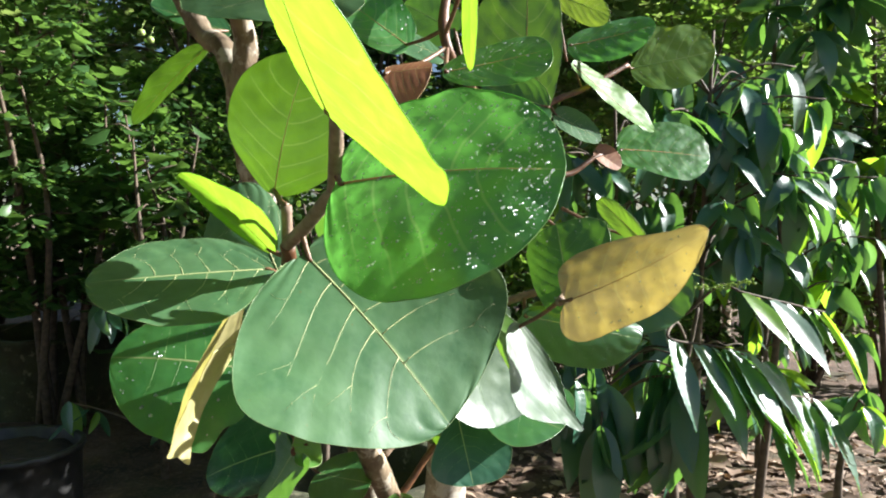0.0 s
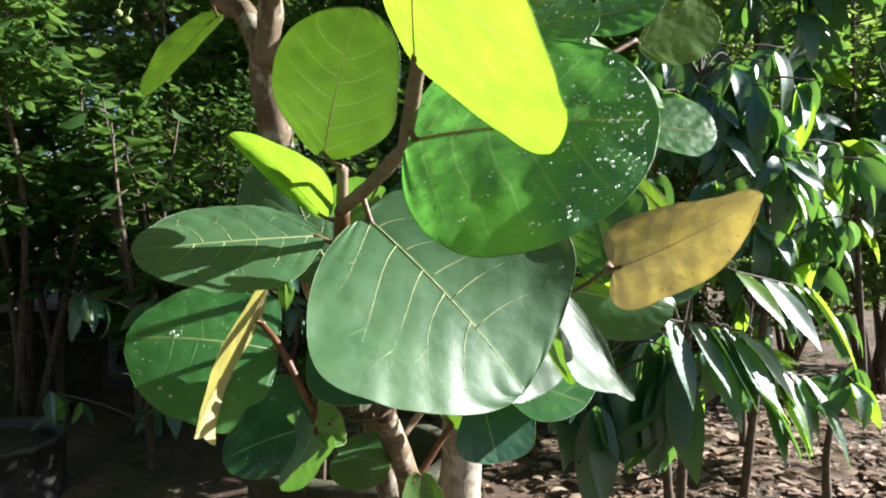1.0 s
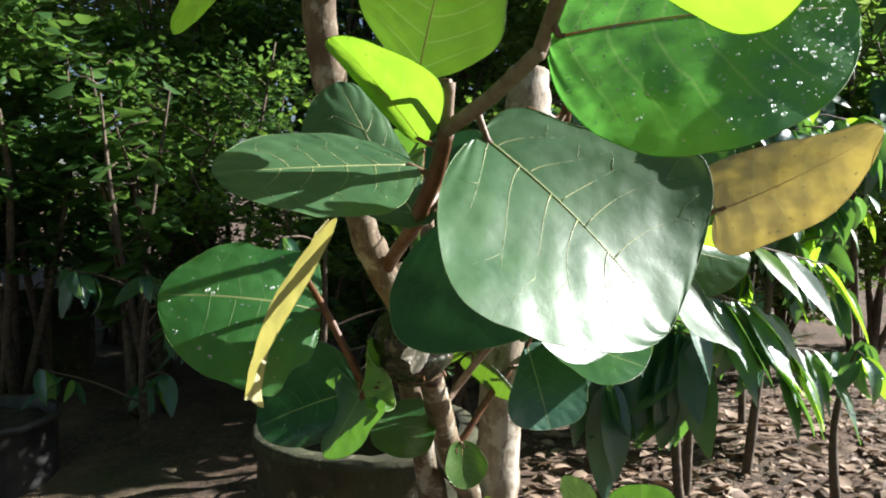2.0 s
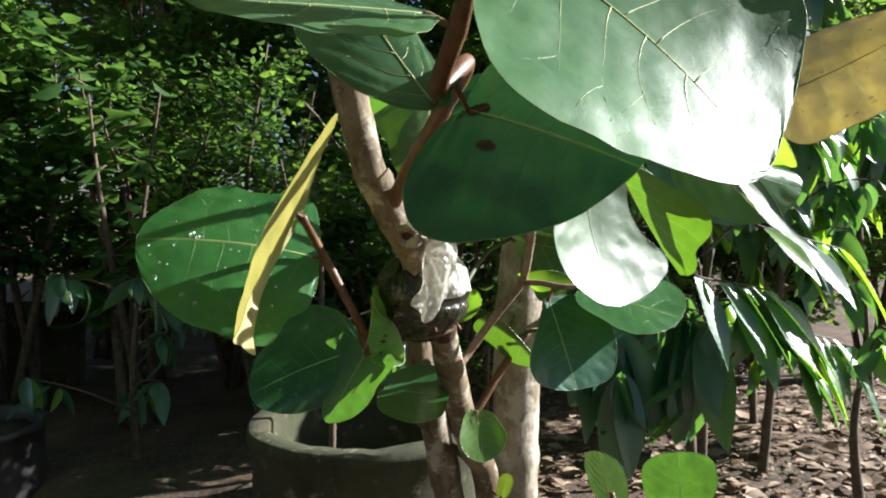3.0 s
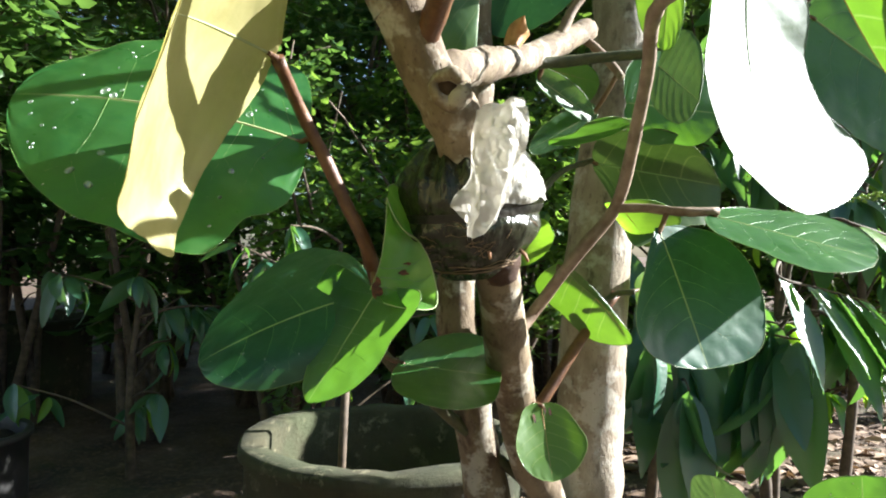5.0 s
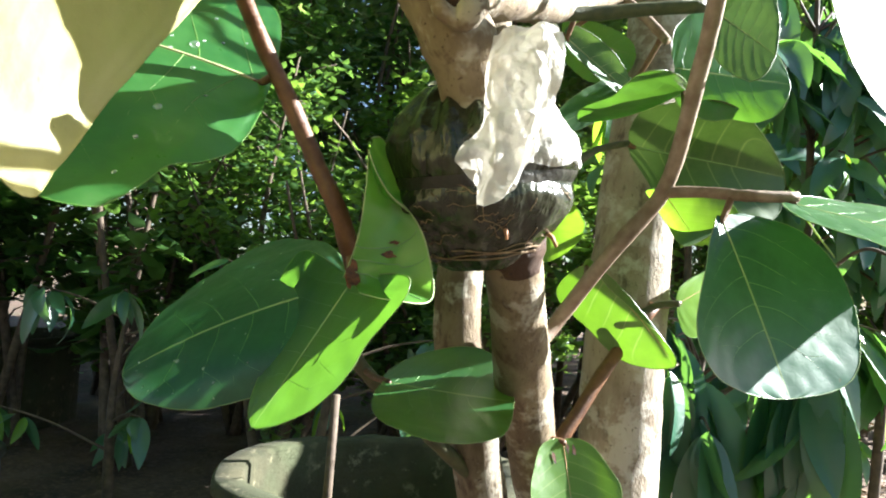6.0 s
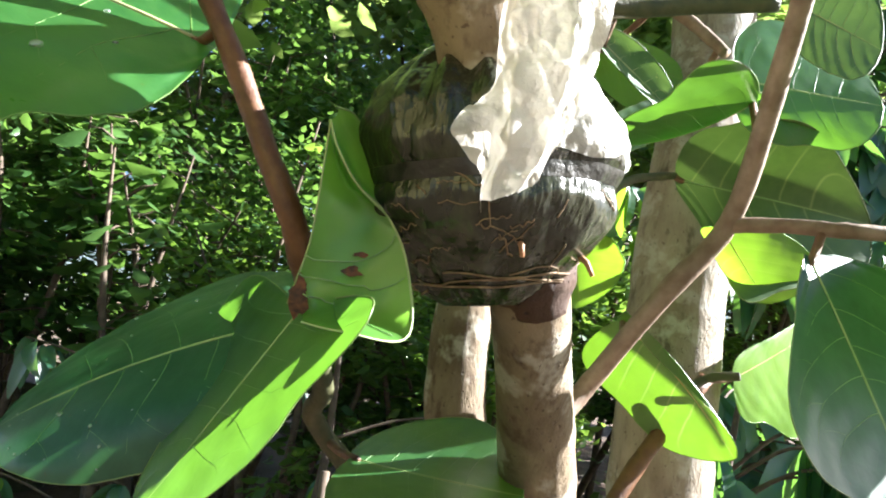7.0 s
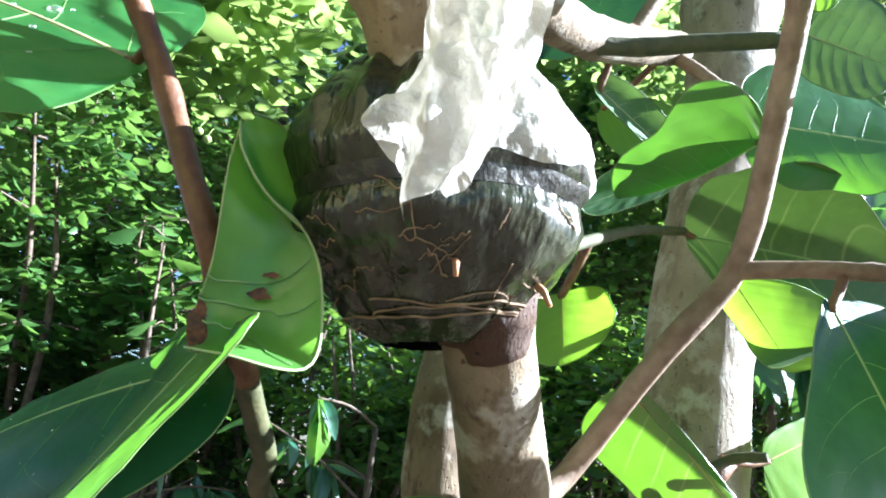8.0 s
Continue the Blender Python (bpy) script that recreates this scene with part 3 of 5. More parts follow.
leaf((-0.266, 0.927, 1.003), (-0.265, 0.753, 0.969), (-0.294, 0.859, 0.898), (-0.149, 0.715, 1.137), 'sallow', edge=((0.84, 1.69, 1.35, 1.19, 1.26), (0.34, 0.56, 0.46, 0.76, 0.86)), cord=-0.23, bend=-0.10, fold=0.3, wave=.5)
leaf((-0.207, 0.999, 0.849), (-0.338, 1.032, 0.790), (-0.243, 0.985, 0.784), (-0.304, 1.139, 0.853), 'thick', edge=((1.00, 0.99, 0.99, 0.96, 0.86), (1.24, 1.36, 1.09, 0.94, 0.92)), cord=0.12, bend=0.04, drops=40)
leaf((-0.199, 0.967, 0.851), (-0.241, 0.953, 0.778), (-0.172, 0.907, 0.835), (-0.253, 1.035, 0.842), 'mature', edge=((1.06, 0.99, 0.80, 0.93, 1.12), (1.50, 1.11, 0.89, 0.47, 0.47)), cord=0.03, bend=0.00, fold=0.5)
curled_leaf([
    ([(-0.202, 0.962, 0.854), (-0.199, 0.955, 0.860), (-0.194, 0.948, 0.876), (-0.191, 0.938, 0.899), (-0.191, 0.940, 0.915)],
     [(-0.191, 0.936, 0.847), (-0.176, 0.924, 0.845), (-0.157, 0.938, 0.846), (-0.161, 0.949, 0.872), (-0.170, 0.952, 0.888), (-0.179, 0.940, 0.894), (-0.186, 0.934, 0.904), (-0.191, 0.939, 0.9155)], 0.007),
    ([(-0.170, 0.9525, 0.888), (-0.179, 0.9405, 0.894), (-0.186, 0.9345, 0.904), (-0.191, 0.9395, 0.9155)],
     [(-0.171, 0.956, 0.889), (-0.178, 0.964, 0.905), (-0.182, 0.968, 0.919), (-0.187, 0.962, 0.926), (-0.191, 0.948, 0.923)], 0.006),
], "young_mature")
leaf((-0.182, 1.067, 0.788), (-0.102, 1.044, 0.783), (-0.133, 1.101, 0.810), (-0.148, 0.964, 0.773), 'mature', edge=((0.55, 0.89, 1.04, 1.09, 1.12), (1.08, 0.99, 0.97, 0.96, 1.15)), cord=0.14, bend=-0.01)
leaf((0.018, 1.030, 0.901), (0.045, 0.995, 0.800), (0.101, 1.026, 0.843), (-0.020, 0.978, 0.834), 'thick', edge=((1.43, 1.12, 0.97, 0.95, 1.04), (0.19, 0.47, 0.90, 0.92, 0.71)), cord=0.12, bend=0.01)
leaf((-0.063, 1.081, 0.752), (-0.057, 1.052, 0.697), (-0.030, 1.067, 0.730), (-0.086, 1.060, 0.727), 'olive', edge=((0.93, 0.92, 1.08, 1.06, 0.98), (0.91, 0.91, 1.04, 1.07, 1.01)), cord=0.06, bend=0.00, spot=1)
leaf((0.029, 0.909, 1.056), (0.066, 0.901, 0.909), (0.129, 0.951, 0.995), (-0.007, 0.853, 0.985), 'pale', edge=((1.21, 0.75, 0.78, 1.18, 1.22), (0.73, 0.72, 0.95, 0.97, 0.97)), cord=0.05, bend=-0.09, wave=.8)
leaf((0.061, 1.030, 0.914), (0.165, 0.988, 0.884), (0.168, 1.080, 0.919), (0.078, 0.947, 0.881), 'mature', edge=((0.96, 0.95, 1.09, 1.07, 1.02), (0.89, 0.92, 1.06, 1.07, 0.99)), cord=0.06, bend=0.00)
leaf((0.045, 0.861, 1.058), (0.108, 0.853, 0.946), (0.106, 0.800, 0.997), (0.105, 0.878, 1.019), 'olive', edge=((0.76, 1.17, 1.14, 0.78, 0.88), (1.05, 1.10, 0.97, 0.85, 0.98)), cord=-0.01, bend=0.03, fold=0.6, wave=1.0)
leaf((0.225, 1.200, 1.132), (0.395, 1.200, 1.016), (0.365, 1.200, 1.133), (0.245, 1.177, 1.015), 'mature')
leaf((0.132, 0.850, 1.074), (0.188, 0.800, 1.057), (0.140, 0.820, 1.116), (0.180, 0.830, 1.050), 'young')
leaf((-0.004, 1.155, 0.969), (0.113, 1.145, 0.950), (0.029, 1.116, 0.992), (0.045, 1.127, 0.902), 'dull', edge=((1.21, 1.03, 1.18, 1.32, 0.78), (0.70, 1.24, 1.01, 0.89, 1.30)), cord=-0.07, bend=0.05)
leaf((0.004, 1.100, 0.927), (0.043, 1.130, 0.892), (0.063, 1.120, 0.921), (0.007, 1.120, 0.913), 'fresh')
leaf((-0.045, 1.114, 0.871), (0.024, 1.120, 0.802), (-0.025, 1.111, 0.851), (-0.049, 1.154, 0.820), 'olive', edge=((0.97, 1.12, 1.13, 0.99, 0.90), (1.14, 0.93, 0.84, 0.91, 1.11)), cord=0.03, bend=-0.07)
leaf((-0.082, 1.075, 0.906), (-0.080, 1.060, 0.872), (-0.100, 1.060, 0.884), (-0.060, 1.060, 0.899), 'fresh')
leaf((0.043, 1.170, 0.848), (0.102, 1.203, 0.881), (0.082, 1.193, 0.883), (0.094, 1.205, 0.811), 'fresh', edge=((1.02, 1.05, 1.05, 1.00, 0.99), (0.95, 0.77, 1.01, 1.03, 1.02)), cord=0.13, bend=0.02)
leaf((0.007, 1.075, 0.992), (-0.049, 1.142, 0.983), (-0.020, 1.086, 0.998), (-0.049, 1.038, 0.986), 'mature', edge=((0.92, 1.05, 1.00, 0.97, 1.03), (1.21, 1.21, 0.93, 0.93, 0.96)), cord=0.09, bend=0.06, fold=0.6)
leaf((0.011, 1.100, 1.016), (0.092, 1.100, 1.009), (0.049, 1.130, 1.070), (0.044, 1.100, 0.979), 'mature', stalk=False)
leaf((0.021, 1.050, 1.036), (0.043, 1.020, 1.002), (0.050, 1.060, 1.069), (0.015, 1.020, 0.988), 'dusty', stalk=False)
leaf((-0.054, 1.200, 1.072), (0.008, 1.200, 1.057), (-0.025, 1.200, 1.083), (-0.028, 1.200, 1.032), 'fresh')
leaf((0.029, 1.050, 1.147), (0.024, 1.050, 1.049), (0.041, 1.050, 1.095), (0.001, 1.050, 1.099), 'fresh')
leaf((-0.030, 1.060, 1.159), (0.003, 1.060, 1.107), (0.008, 1.060, 1.134), (-0.035, 1.060, 1.117), 'dusty')
leaf((-0.026, 1.170, 1.171), (-0.121, 1.200, 1.129), (-0.069, 1.170, 1.098), (-0.091, 1.200, 1.193), 'thick')
leaf((-0.128, 1.100, 1.178), (-0.179, 1.150, 1.110), (-0.139, 1.120, 1.141), (-0.204, 1.150, 1.175), 'mature')
leaf((-0.123, 1.067, 1.160), (-0.127, 1.073, 1.027), (-0.157, 1.061, 1.082), (-0.181, 1.064, 1.096), 'olive', edge=((0.98, 1.11, 1.07, 1.02, 0.99), (1.00, 1.24, 0.94, 0.94, 0.98)), cord=-0.02, bend=0.01)
leaf((-0.066, 1.120, 1.040), (-0.006, 1.160, 1.013), (-0.035, 1.130, 1.041), (-0.037, 1.130, 1.014), 'dusty')
leaf((-0.004, 1.170, 1.020), (-0.069, 1.150, 0.979), (-0.032, 1.160, 0.989), (-0.038, 1.160, 1.017), 'mature')
leaf((0.133, 1.150, 0.598), (0.120, 1.170, 0.668), (0.103, 1.170, 0.640), (0.157, 1.150, 0.634), 'dusty')
leaf((0.182, 1.020, 0.634), (0.177, 1.020, 0.716), (0.135, 1.030, 0.679), (0.222, 1.010, 0.686), 'mature', drops=30)
leaf((-0.026, 1.120, 0.625), (-0.017, 1.120, 0.657), (-0.030, 1.120, 0.645), (-0.010, 1.120, 0.639), 'young')
leaf((-0.002, 0.723, 1.310), (0.100, 0.713, 1.332), (0.055, 0.745, 1.347), (0.060, 0.688, 1.293), 'wet', edge=((0.91, 0.92, 1.02, 1.07, 1.04), (0.91, 0.97, 1.01, 1.06, 1.07)), cord=0.05, bend=-0.01, drops=90)
leaf((0.230, 1.398, 1.508), (0.391, 1.397, 1.549), (0.318, 1.441, 1.569), (0.305, 1.369, 1.475), 'wet', edge=((1.00, 0.97, 0.96, 1.00, 1.03), (0.94, 0.96, 0.99, 0.99, 1.00)), cord=0.06, bend=-0.01, drops=90)
leaf((0.361, 1.445, 1.477), (0.532, 1.469, 1.520), (0.441, 1.488, 1.577), (0.438, 1.428, 1.436), 'young', edge=((0.70, 1.06, 0.90, 1.00, 0.89), (1.02, 0.99, 1.04, 1.05, 0.95)), cord=-0.08, bend=-0.00, drops=60)
leaf((0.232, 1.360, 1.462), (0.391, 1.389, 1.346), (0.328, 1.400, 1.436), (0.304, 1.359, 1.392), 'fresh', edge=((0.89, 0.86, 1.00, 1.09, 1.09), (0.98, 0.98, 1.00, 1.02, 1.02)), cord=0.06, bend=-0.02)
leaf((0.199, 1.350, 1.368), (0.283, 1.350, 1.324), (0.246, 1.372, 1.379), (0.226, 1.329, 1.327), 'dusty', edge=((0.97, 1.01, 1.02, 0.97, 0.97), (1.00, 1.00, 1.00, 0.99, 0.99)), cord=0.08, bend=-0.00, drops=40)
leaf((0.336, 1.417, 1.314), (0.524, 1.458, 1.306), (0.439, 1.482, 1.378), (0.412, 1.396, 1.256), 'wet', edge=((1.04, 0.93, 0.96, 1.04, 1.06), (0.81, 0.77, 0.94, 1.11, 1.10)), cord=0.12, bend=0.02, drops=90)
leaf((0.276, 1.360, 1.304), (0.323, 1.360, 1.273), (0.310, 1.370, 1.312), (0.289, 1.350, 1.278), 'brown', fold=1)
leaf((0.269, 1.000, 1.145), (0.209, 1.000, 1.200), (0.224, 1.000, 1.165), (0.247, 1.000, 1.185), 'fresh')
leaf((-0.058, 0.700, 1.303), (-0.015, 0.701, 1.310), (-0.039, 0.721, 1.317), (-0.039, 0.679, 1.269), 'brown', edge=((1.00, 1.00, 1.00, 1.00, 0.99), (1.00, 1.02, 1.02, 0.98, 0.96)), cord=0.10, bend=-0.00, fold=0.5)
leaf((-0.010, 0.849, 1.354), (-0.110, 0.850, 1.389), (-0.055, 0.827, 1.349), (-0.057, 0.873, 1.388), 'dusty', edge=((1.01, 1.01, 0.89, 0.96, 1.02), (0.99, 0.99, 0.99, 0.99, 0.99)), cord=0.07, bend=0.04, fold=0.4)
leaf((0.007, 0.920, 1.403), (-0.057, 0.920, 1.437), (-0.046, 0.920, 1.388), (-0.005, 0.920, 1.441), 'mature')
leaf((0.106, 1.000, 1.319), (0.105, 1.000, 1.506), (0.038, 1.000, 1.421), (0.154, 1.000, 1.416), 'olive')
leaf((0.019, 0.700, 1.410), (0.021, 0.680, 1.302), (0.027, 0.680, 1.357), (0.013, 0.700, 1.362), 'fresh')
leaf((0.187, 1.300, 1.573), (0.283, 1.300, 1.537), (0.237, 1.300, 1.584), (0.233, 1.300, 1.522), 'young')
leaf((-0.047, 0.820, 1.360), (-0.123, 0.820, 1.414), (-0.107, 0.800, 1.366), (-0.068, 0.840, 1.428), 'wet', drops=50)
leaf((0.122, 0.900, 1.307), (0.040, 0.920, 1.337), (0.087, 0.880, 1.293), (0.086, 0.920, 1.355), 'mature')
leaf((-0.334, 0.999, 1.394), (-0.432, 0.999, 1.290), (-0.359, 0.976, 1.339), (-0.404, 1.021, 1.369), 'olive', edge=((0.99, 0.98, 1.00, 1.00, 0.99), (0.95, 0.99, 1.02, 1.00, 0.99)), cord=0.07, bend=0.02)
leaf((-0.279, 0.920, 1.398), (-0.368, 0.900, 1.422), (-0.319, 0.900, 1.397), (-0.327, 0.920, 1.436), 'mature')
leaf((-0.199, 0.820, 1.451), (-0.178, 0.740, 1.360), (-0.090, 0.760, 1.390), (-0.288, 0.780, 1.399), 'dusty')

# the air-layering bag tied round the stem
BALL = Vector((-0.136, 0.985, 0.914))


def bag_material():
    n = Nodes("clear_plastic_over_soil")
    tall = n.tree.nodes.new("ShaderNodeMapping")
    tall.inputs["Scale"].default_value = (1.0, 1.0, 0.25)
    n.link(n.coord, tall.inputs["Vector"])
    streak = n.noise(130, 3, 0.5, tall.outputs[0])
    soil = n.mix(n.ramp(n.noise(50, 6, 0.7), 0.35, 0.7), rgb(0.007, 0.009, 0.004), rgb(0.026, 0.029, 0.013))
    col = n.mix(n.math("MULTIPLY", n.ramp(streak, 0.50, 0.78), 0.5), soil, rgb(0.07, 0.075, 0.045))
    n.link(col, n.bsdf.inputs["Base Color"])
    n.bsdf.inputs["Roughness"].default_value = 0.22
    n.bsdf.inputs["Specular IOR Level"].default_value = 0.5
    n.bump(n.math("ADD", n.math("MULTIPLY", streak, 1.6), n.noise(60, 3, 0.5)), 0.45, 0.004)
    return n.mat


def film_material():
    n = Nodes("milky_plastic_film")
    # milky film, base colour whitened further to give the sun's glare
    n.link(n.mix(n.ramp(n.noise(60, 4), 0.4, 0.7), rgb(0.68, 0.66, 0.59), rgb(0.80, 0.78, 0.72)), n.bsdf.inputs["Base Color"])
    n.bsdf.inputs["Roughness"].default_value = 0.32
    nor = n.bump(n.math("ADD", n.noise(150, 4), n.math("ABSOLUTE", n.math("SUBTRACT", n.noise(95, 2, 0.4), 0.5))), 0.6, 0.004)
    tr = n.add("ShaderNodeBsdfTranslucent", Color=rgb(0.74, 0.71, 0.62))
    n.link(nor, tr.inputs["Normal"])
    clear = n.add("ShaderNodeBsdfTransparent", Color=rgb(0.9, 0.9, 0.88))
    a = n.add("ShaderNodeMixShader", Fac=0.45)
    n.link(n.bsdf.outputs[0], a.inputs[1])
    n.link(tr.outputs[0], a.inputs[2])
    b = n.add("ShaderNodeMixShader", Fac=0.18)
    n.link(a.outputs[0], b.inputs[1])
    n.link(clear.outputs[0], b.inputs[2])
    n.link(b.outputs[0], n.out.inputs[0])
    return n.mat


FILM = film_material()
FIBRE = plain_material("coir_fibre", rgb(0.13, 0.080, 0.038), rgb(0.24, 0.165, 0.085), 0.8, 200)
ROOT = plain_material("root_orange", rgb(0.28, 0.12, 0.045), rgb(0.38, 0.20, 0.09), 0.6, 200)
TAPE = plain_material("grey_plastic_band", rgb(0.010, 0.010, 0.007), rgb(0.028, 0.026, 0.018), 0.35, 60, 0.5)
BARK_RAW = bark_material("bark_callus", rgb(0.032, 0.014, 0.006), rgb(0.062, 0.029, 0.012), rgb(0.010, 0.006, 0.004), rgb(0.07, 0.04, 0.024))

bag = thing("air_layering_bag", BALL, "plastic bag of dark soil tied round the tree's stem", "plant bag")
AXIS = Vector((0.10, 0.06, -1.0)).normalized()


def bag_point(v, a):
    """v runs from 0 at the upper tie to 1 at the lower tie."""
    s = math.sin(math.pi * min(max(v * 0.92 + 0.04, 0), 1)) ** 0.62
    r = 0.0545 * s
    side = Vector((0, -1, 0))
    side = (side - AXIS * side.dot(AXIS)).normalized()
    other = AXIS.cross(side)
    w = side * math.cos(a) + other * math.sin(a)
    pleat = 0.11 * math.exp(-(v / 0.34) ** 2) * math.sin(15 * a + 3 * math.sin(2 * a) + 5 * v) + 0.05 * math.exp(-((1 - v) / 0.2) ** 2) * math.sin(15 * a)
    waist = -0.09 * math.exp(-((v - 0.57) / 0.06) ** 2) - 0.06 * math.exp(-((v - 0.86) / 0.05) ** 2)
    p = BALL + AXIS * (v - 0.5) * 0.104 + w * r
    lump = 0.10 * noise.noise(p * 26) + 0.05 * noise.noise(p * 60) + 0.02 * noise.noise(p * 170)
    return p + w * r * (pleat + waist + lump)


bm = bmesh.new()
ROWS_B, COLS_B = 60, 120
grid = [[bm.verts.new(bag_point(i / ROWS_B, 2 * math.pi * j / COLS_B)) for j in range(COLS_B)] for i in range(ROWS_B + 1)]
for a, b in zip(grid, grid[1:]):
    for j in range(COLS_B):
        bm.faces.new((a[j], b[j], b[(j + 1) % COLS_B], a[(j + 1) % COLS_B]))
part("bag", bm, bag_material(), bag, "clear plastic bag tight round dark soil")


def band(v0, v1, lift, name, material, label):
    bm = bmesh.new()
    rows = []
    for i in range(7):
        v = v0 + (v1 - v0) * i / 6
        row = []
        for j in range(90):
            a = 2 * math.pi * j / 90
            p = bag_point(v + 0.012 * math.sin(a * 2 + 1), a)
            c = BALL + AXIS * (p - BALL).dot(AXIS)
            row.append(bm.verts.new(p + (p - c).normalized() * lift * (0.4 + math.sin(math.pi * i / 6))))
        rows.append(row)
    for a, b in zip(rows, rows[1:]):
        for j in range(90):
            bm.faces.new((a[j], b[j], b[(j + 1) % 90], a[(j + 1) % 90]))
    return part(name, bm, material, bag, label)


band(0.53, 0.585, 0.0007, "tape", TAPE, "dark stretched plastic tape round the bag")
band(0.015, 0.05, 0.0015, "tie", FILM, "twisted plastic tie at the neck")


def strand(v, a, dv, da, radius, steps, wobble, name, material):
    """A thread lying on the bag's skin."""
    line = []
    for k in range(steps + 1):
        t = k / steps
        wv = wobble * noise.noise(Vector((v * 40, a * 9 + t * 5, 1.7)))
        p = bag_point(min(0.985, max(0.0, v + dv * t + wv)), a + da * t)
        line.append(p + (p - BALL).normalized() * radius)
    bm = bmesh.new()
    tube(bm, line, lambda t: radius * (1 - 0.3 * t), 5)
    return part(name, bm, material, bag)


for i in range(6):
    strand(rnd.uniform(0.80, 0.965), rnd.uniform(-3, 3), rnd.uniform(-0.09, 0.06), rnd.uniform(2.5, 6.0), rnd.uniform(0.0003, 0.0006), 60, 0.05, "cord", FIBRE)
for i in range(26):
    strand(rnd.uniform(0.60, 0.88), rnd.gauss(0.1, 0.8), rnd.uniform(-0.09, 0.09), rnd.uniform(-0.35, 0.35), rnd.uniform(0.00016, 0.00036), 14, 0.02, "coir_fibre", FIBRE)

# milky outer fold of the bag, its white also standing for glare on the sunny side
bm = bmesh.new()
grid = []
for i in range(101):
    row = []
    for j in range(121):
        a = -0.05 - 2.3 * j / 120
        low = 0.50 + 0.05 * noise.noise(Vector((a * 2.2, 2, 0))) + 0.012 * noise.noise(Vector((a * 8, 5, 0)))
        v = 0.03 + (low - 0.03) * i / 100
        p = bag_point(v, a)
        out = (p - BALL).normalized()
        pleat = 0.0012 * abs(math.sin(11 * a + 2 * math.sin(5 * v))) * (1 - v) + 0.0010 * abs(noise.noise(p * 140))
        row.append(bm.verts.new(p + out * (0.0010 + pleat)))
    grid.append(row)
for a, b in zip(grid, grid[1:]):
    for j in range(120):
        c = (a[j].co + b[j + 1].co) / 2
        if b[j].co.z > BALL.z + 0.018 and noise.noise(Vector((c.x * 300, c.y * 300, c.z * 50))) < -0.46:
            continue
        bm.faces.new((a[j], a[j + 1], b[j + 1], b[j]))
part("plastic_fold", bm, FILM, bag, "wrinkled milky outer fold of plastic, whitened for sun glare")
for v, a, out in ((0.80, -0.25, 0.003), (0.83, -1.1, 0.006)):
    bm = bmesh.new()
    p = bag_point(v, a)
    w = (p - BALL).normalized()
    tube(bm, [p - w * 0.003, p + w * out * 0.5, p + w * out + Vector((0, 0, -0.003))], lambda t: 0.0014 - 0.0006 * t, 7, 0.2)
    part("root_tip", bm, ROOT, bag, "short orange-brown root tip")

# loose tail of the bag, hanging over its front
bm = bmesh.new()
TAIL = spline([(-0.122, 0.955, 0.970), (-0.116, 0.930, 0.978), (-0.115, 0.916, 0.960), (-0.117, 0.914, 0.938), (-0.122, 0.918, 0.912), (-0.128, 0.924, 0.892)], 14)
grid = []
for i, c in enumerate(TAIL):
    t = i / (len(TAIL) - 1)
    wide = np.interp(t, [0, 0.12, 0.4, 0.62, 0.8, 0.93, 1.0], [0.008, 0.016, 0.0185, 0.017, 0.013, 0.010, 0.006])
    row = []
    for j in range(49):
        s = j / 24 - 1
        reach = wide * s
        if s < 0:
            reach -= 0.012 * abs(s) ** 3 * math.exp(-((t - 0.76) / 0.07) ** 2)
        p = c + Vector((reach - 0.004, 0.014 * s * s, 0.004 * s))
        if s < 0:
            p.y -= 0.012 * s * s * math.exp(-((t - 0.76) / 0.09) ** 2)
        p.y += 0.004 * abs(math.sin(3.2 * s + 3 * t + 1.5 * math.sin(5 * t))) * (0.3 + t)
        p.y -= 0.010 * abs(noise.noise(p * 42)) + 0.0045 * abs(noise.noise(p * 105 + Vector((3, 1, 0)))) + 0.0014 * abs(noise.noise(p * 260))
        p.x += 0.003 * noise.noise(p * 80 + Vector((0, 0, 5)))
        p.z += 0.005 * noise.noise(p * 90 + Vector((7, 0, 0)))
        row.append(bm.verts.new(p))
    grid.append(row)
for a, b in zip(grid, grid[1:]):
    for j in range(48):
        bm.faces.new((a[j], a[j + 1], b[j + 1], b[j]))
part("plastic_tail", bm, FILM, bag, "crumpled milky plastic tail of the bag")

# bark callus below the bag, pruning knot above it
bm = bmesh.new()
tube(bm, spline([(-0.115, 0.985, 0.883), (-0.114, 0.990, 0.877), (-0.112, 0.997, 0.870)], 5), lambda t: 0.0184 - 0.0016 * t, 18, 0.25, freq=90)
part("callus", bm, BARK_RAW, tree, "dark red-brown callus where the bark was ringed")
bm = bmesh.new()
KNOT = Vector((-0.153, 0.912, 0.981))
ring_line = [KNOT + Vector((0.0095 * math.cos(a), 0.002 * math.sin(3 * a), 0.0085 * math.sin(a))) for a in np.linspace(0, 2 * math.pi, 25)]
tube(bm, ring_line, lambda t: 0.0050 + 0.0012 * math.sin(9 * t), 8, 0.4, freq=150)
part("knot", bm, BARK, tree, "pale ring of bark round a pruning cut")
bm = bmesh.new()
tube(bm, [KNOT + Vector((0, 0.004, 0)), KNOT + Vector((0, -0.001, 0))], lambda t: 0.008, 12, 0.3, freq=200)
part("cut_wood", bm, BARK_RAW, tree, "dark red wood of a pruned branch")


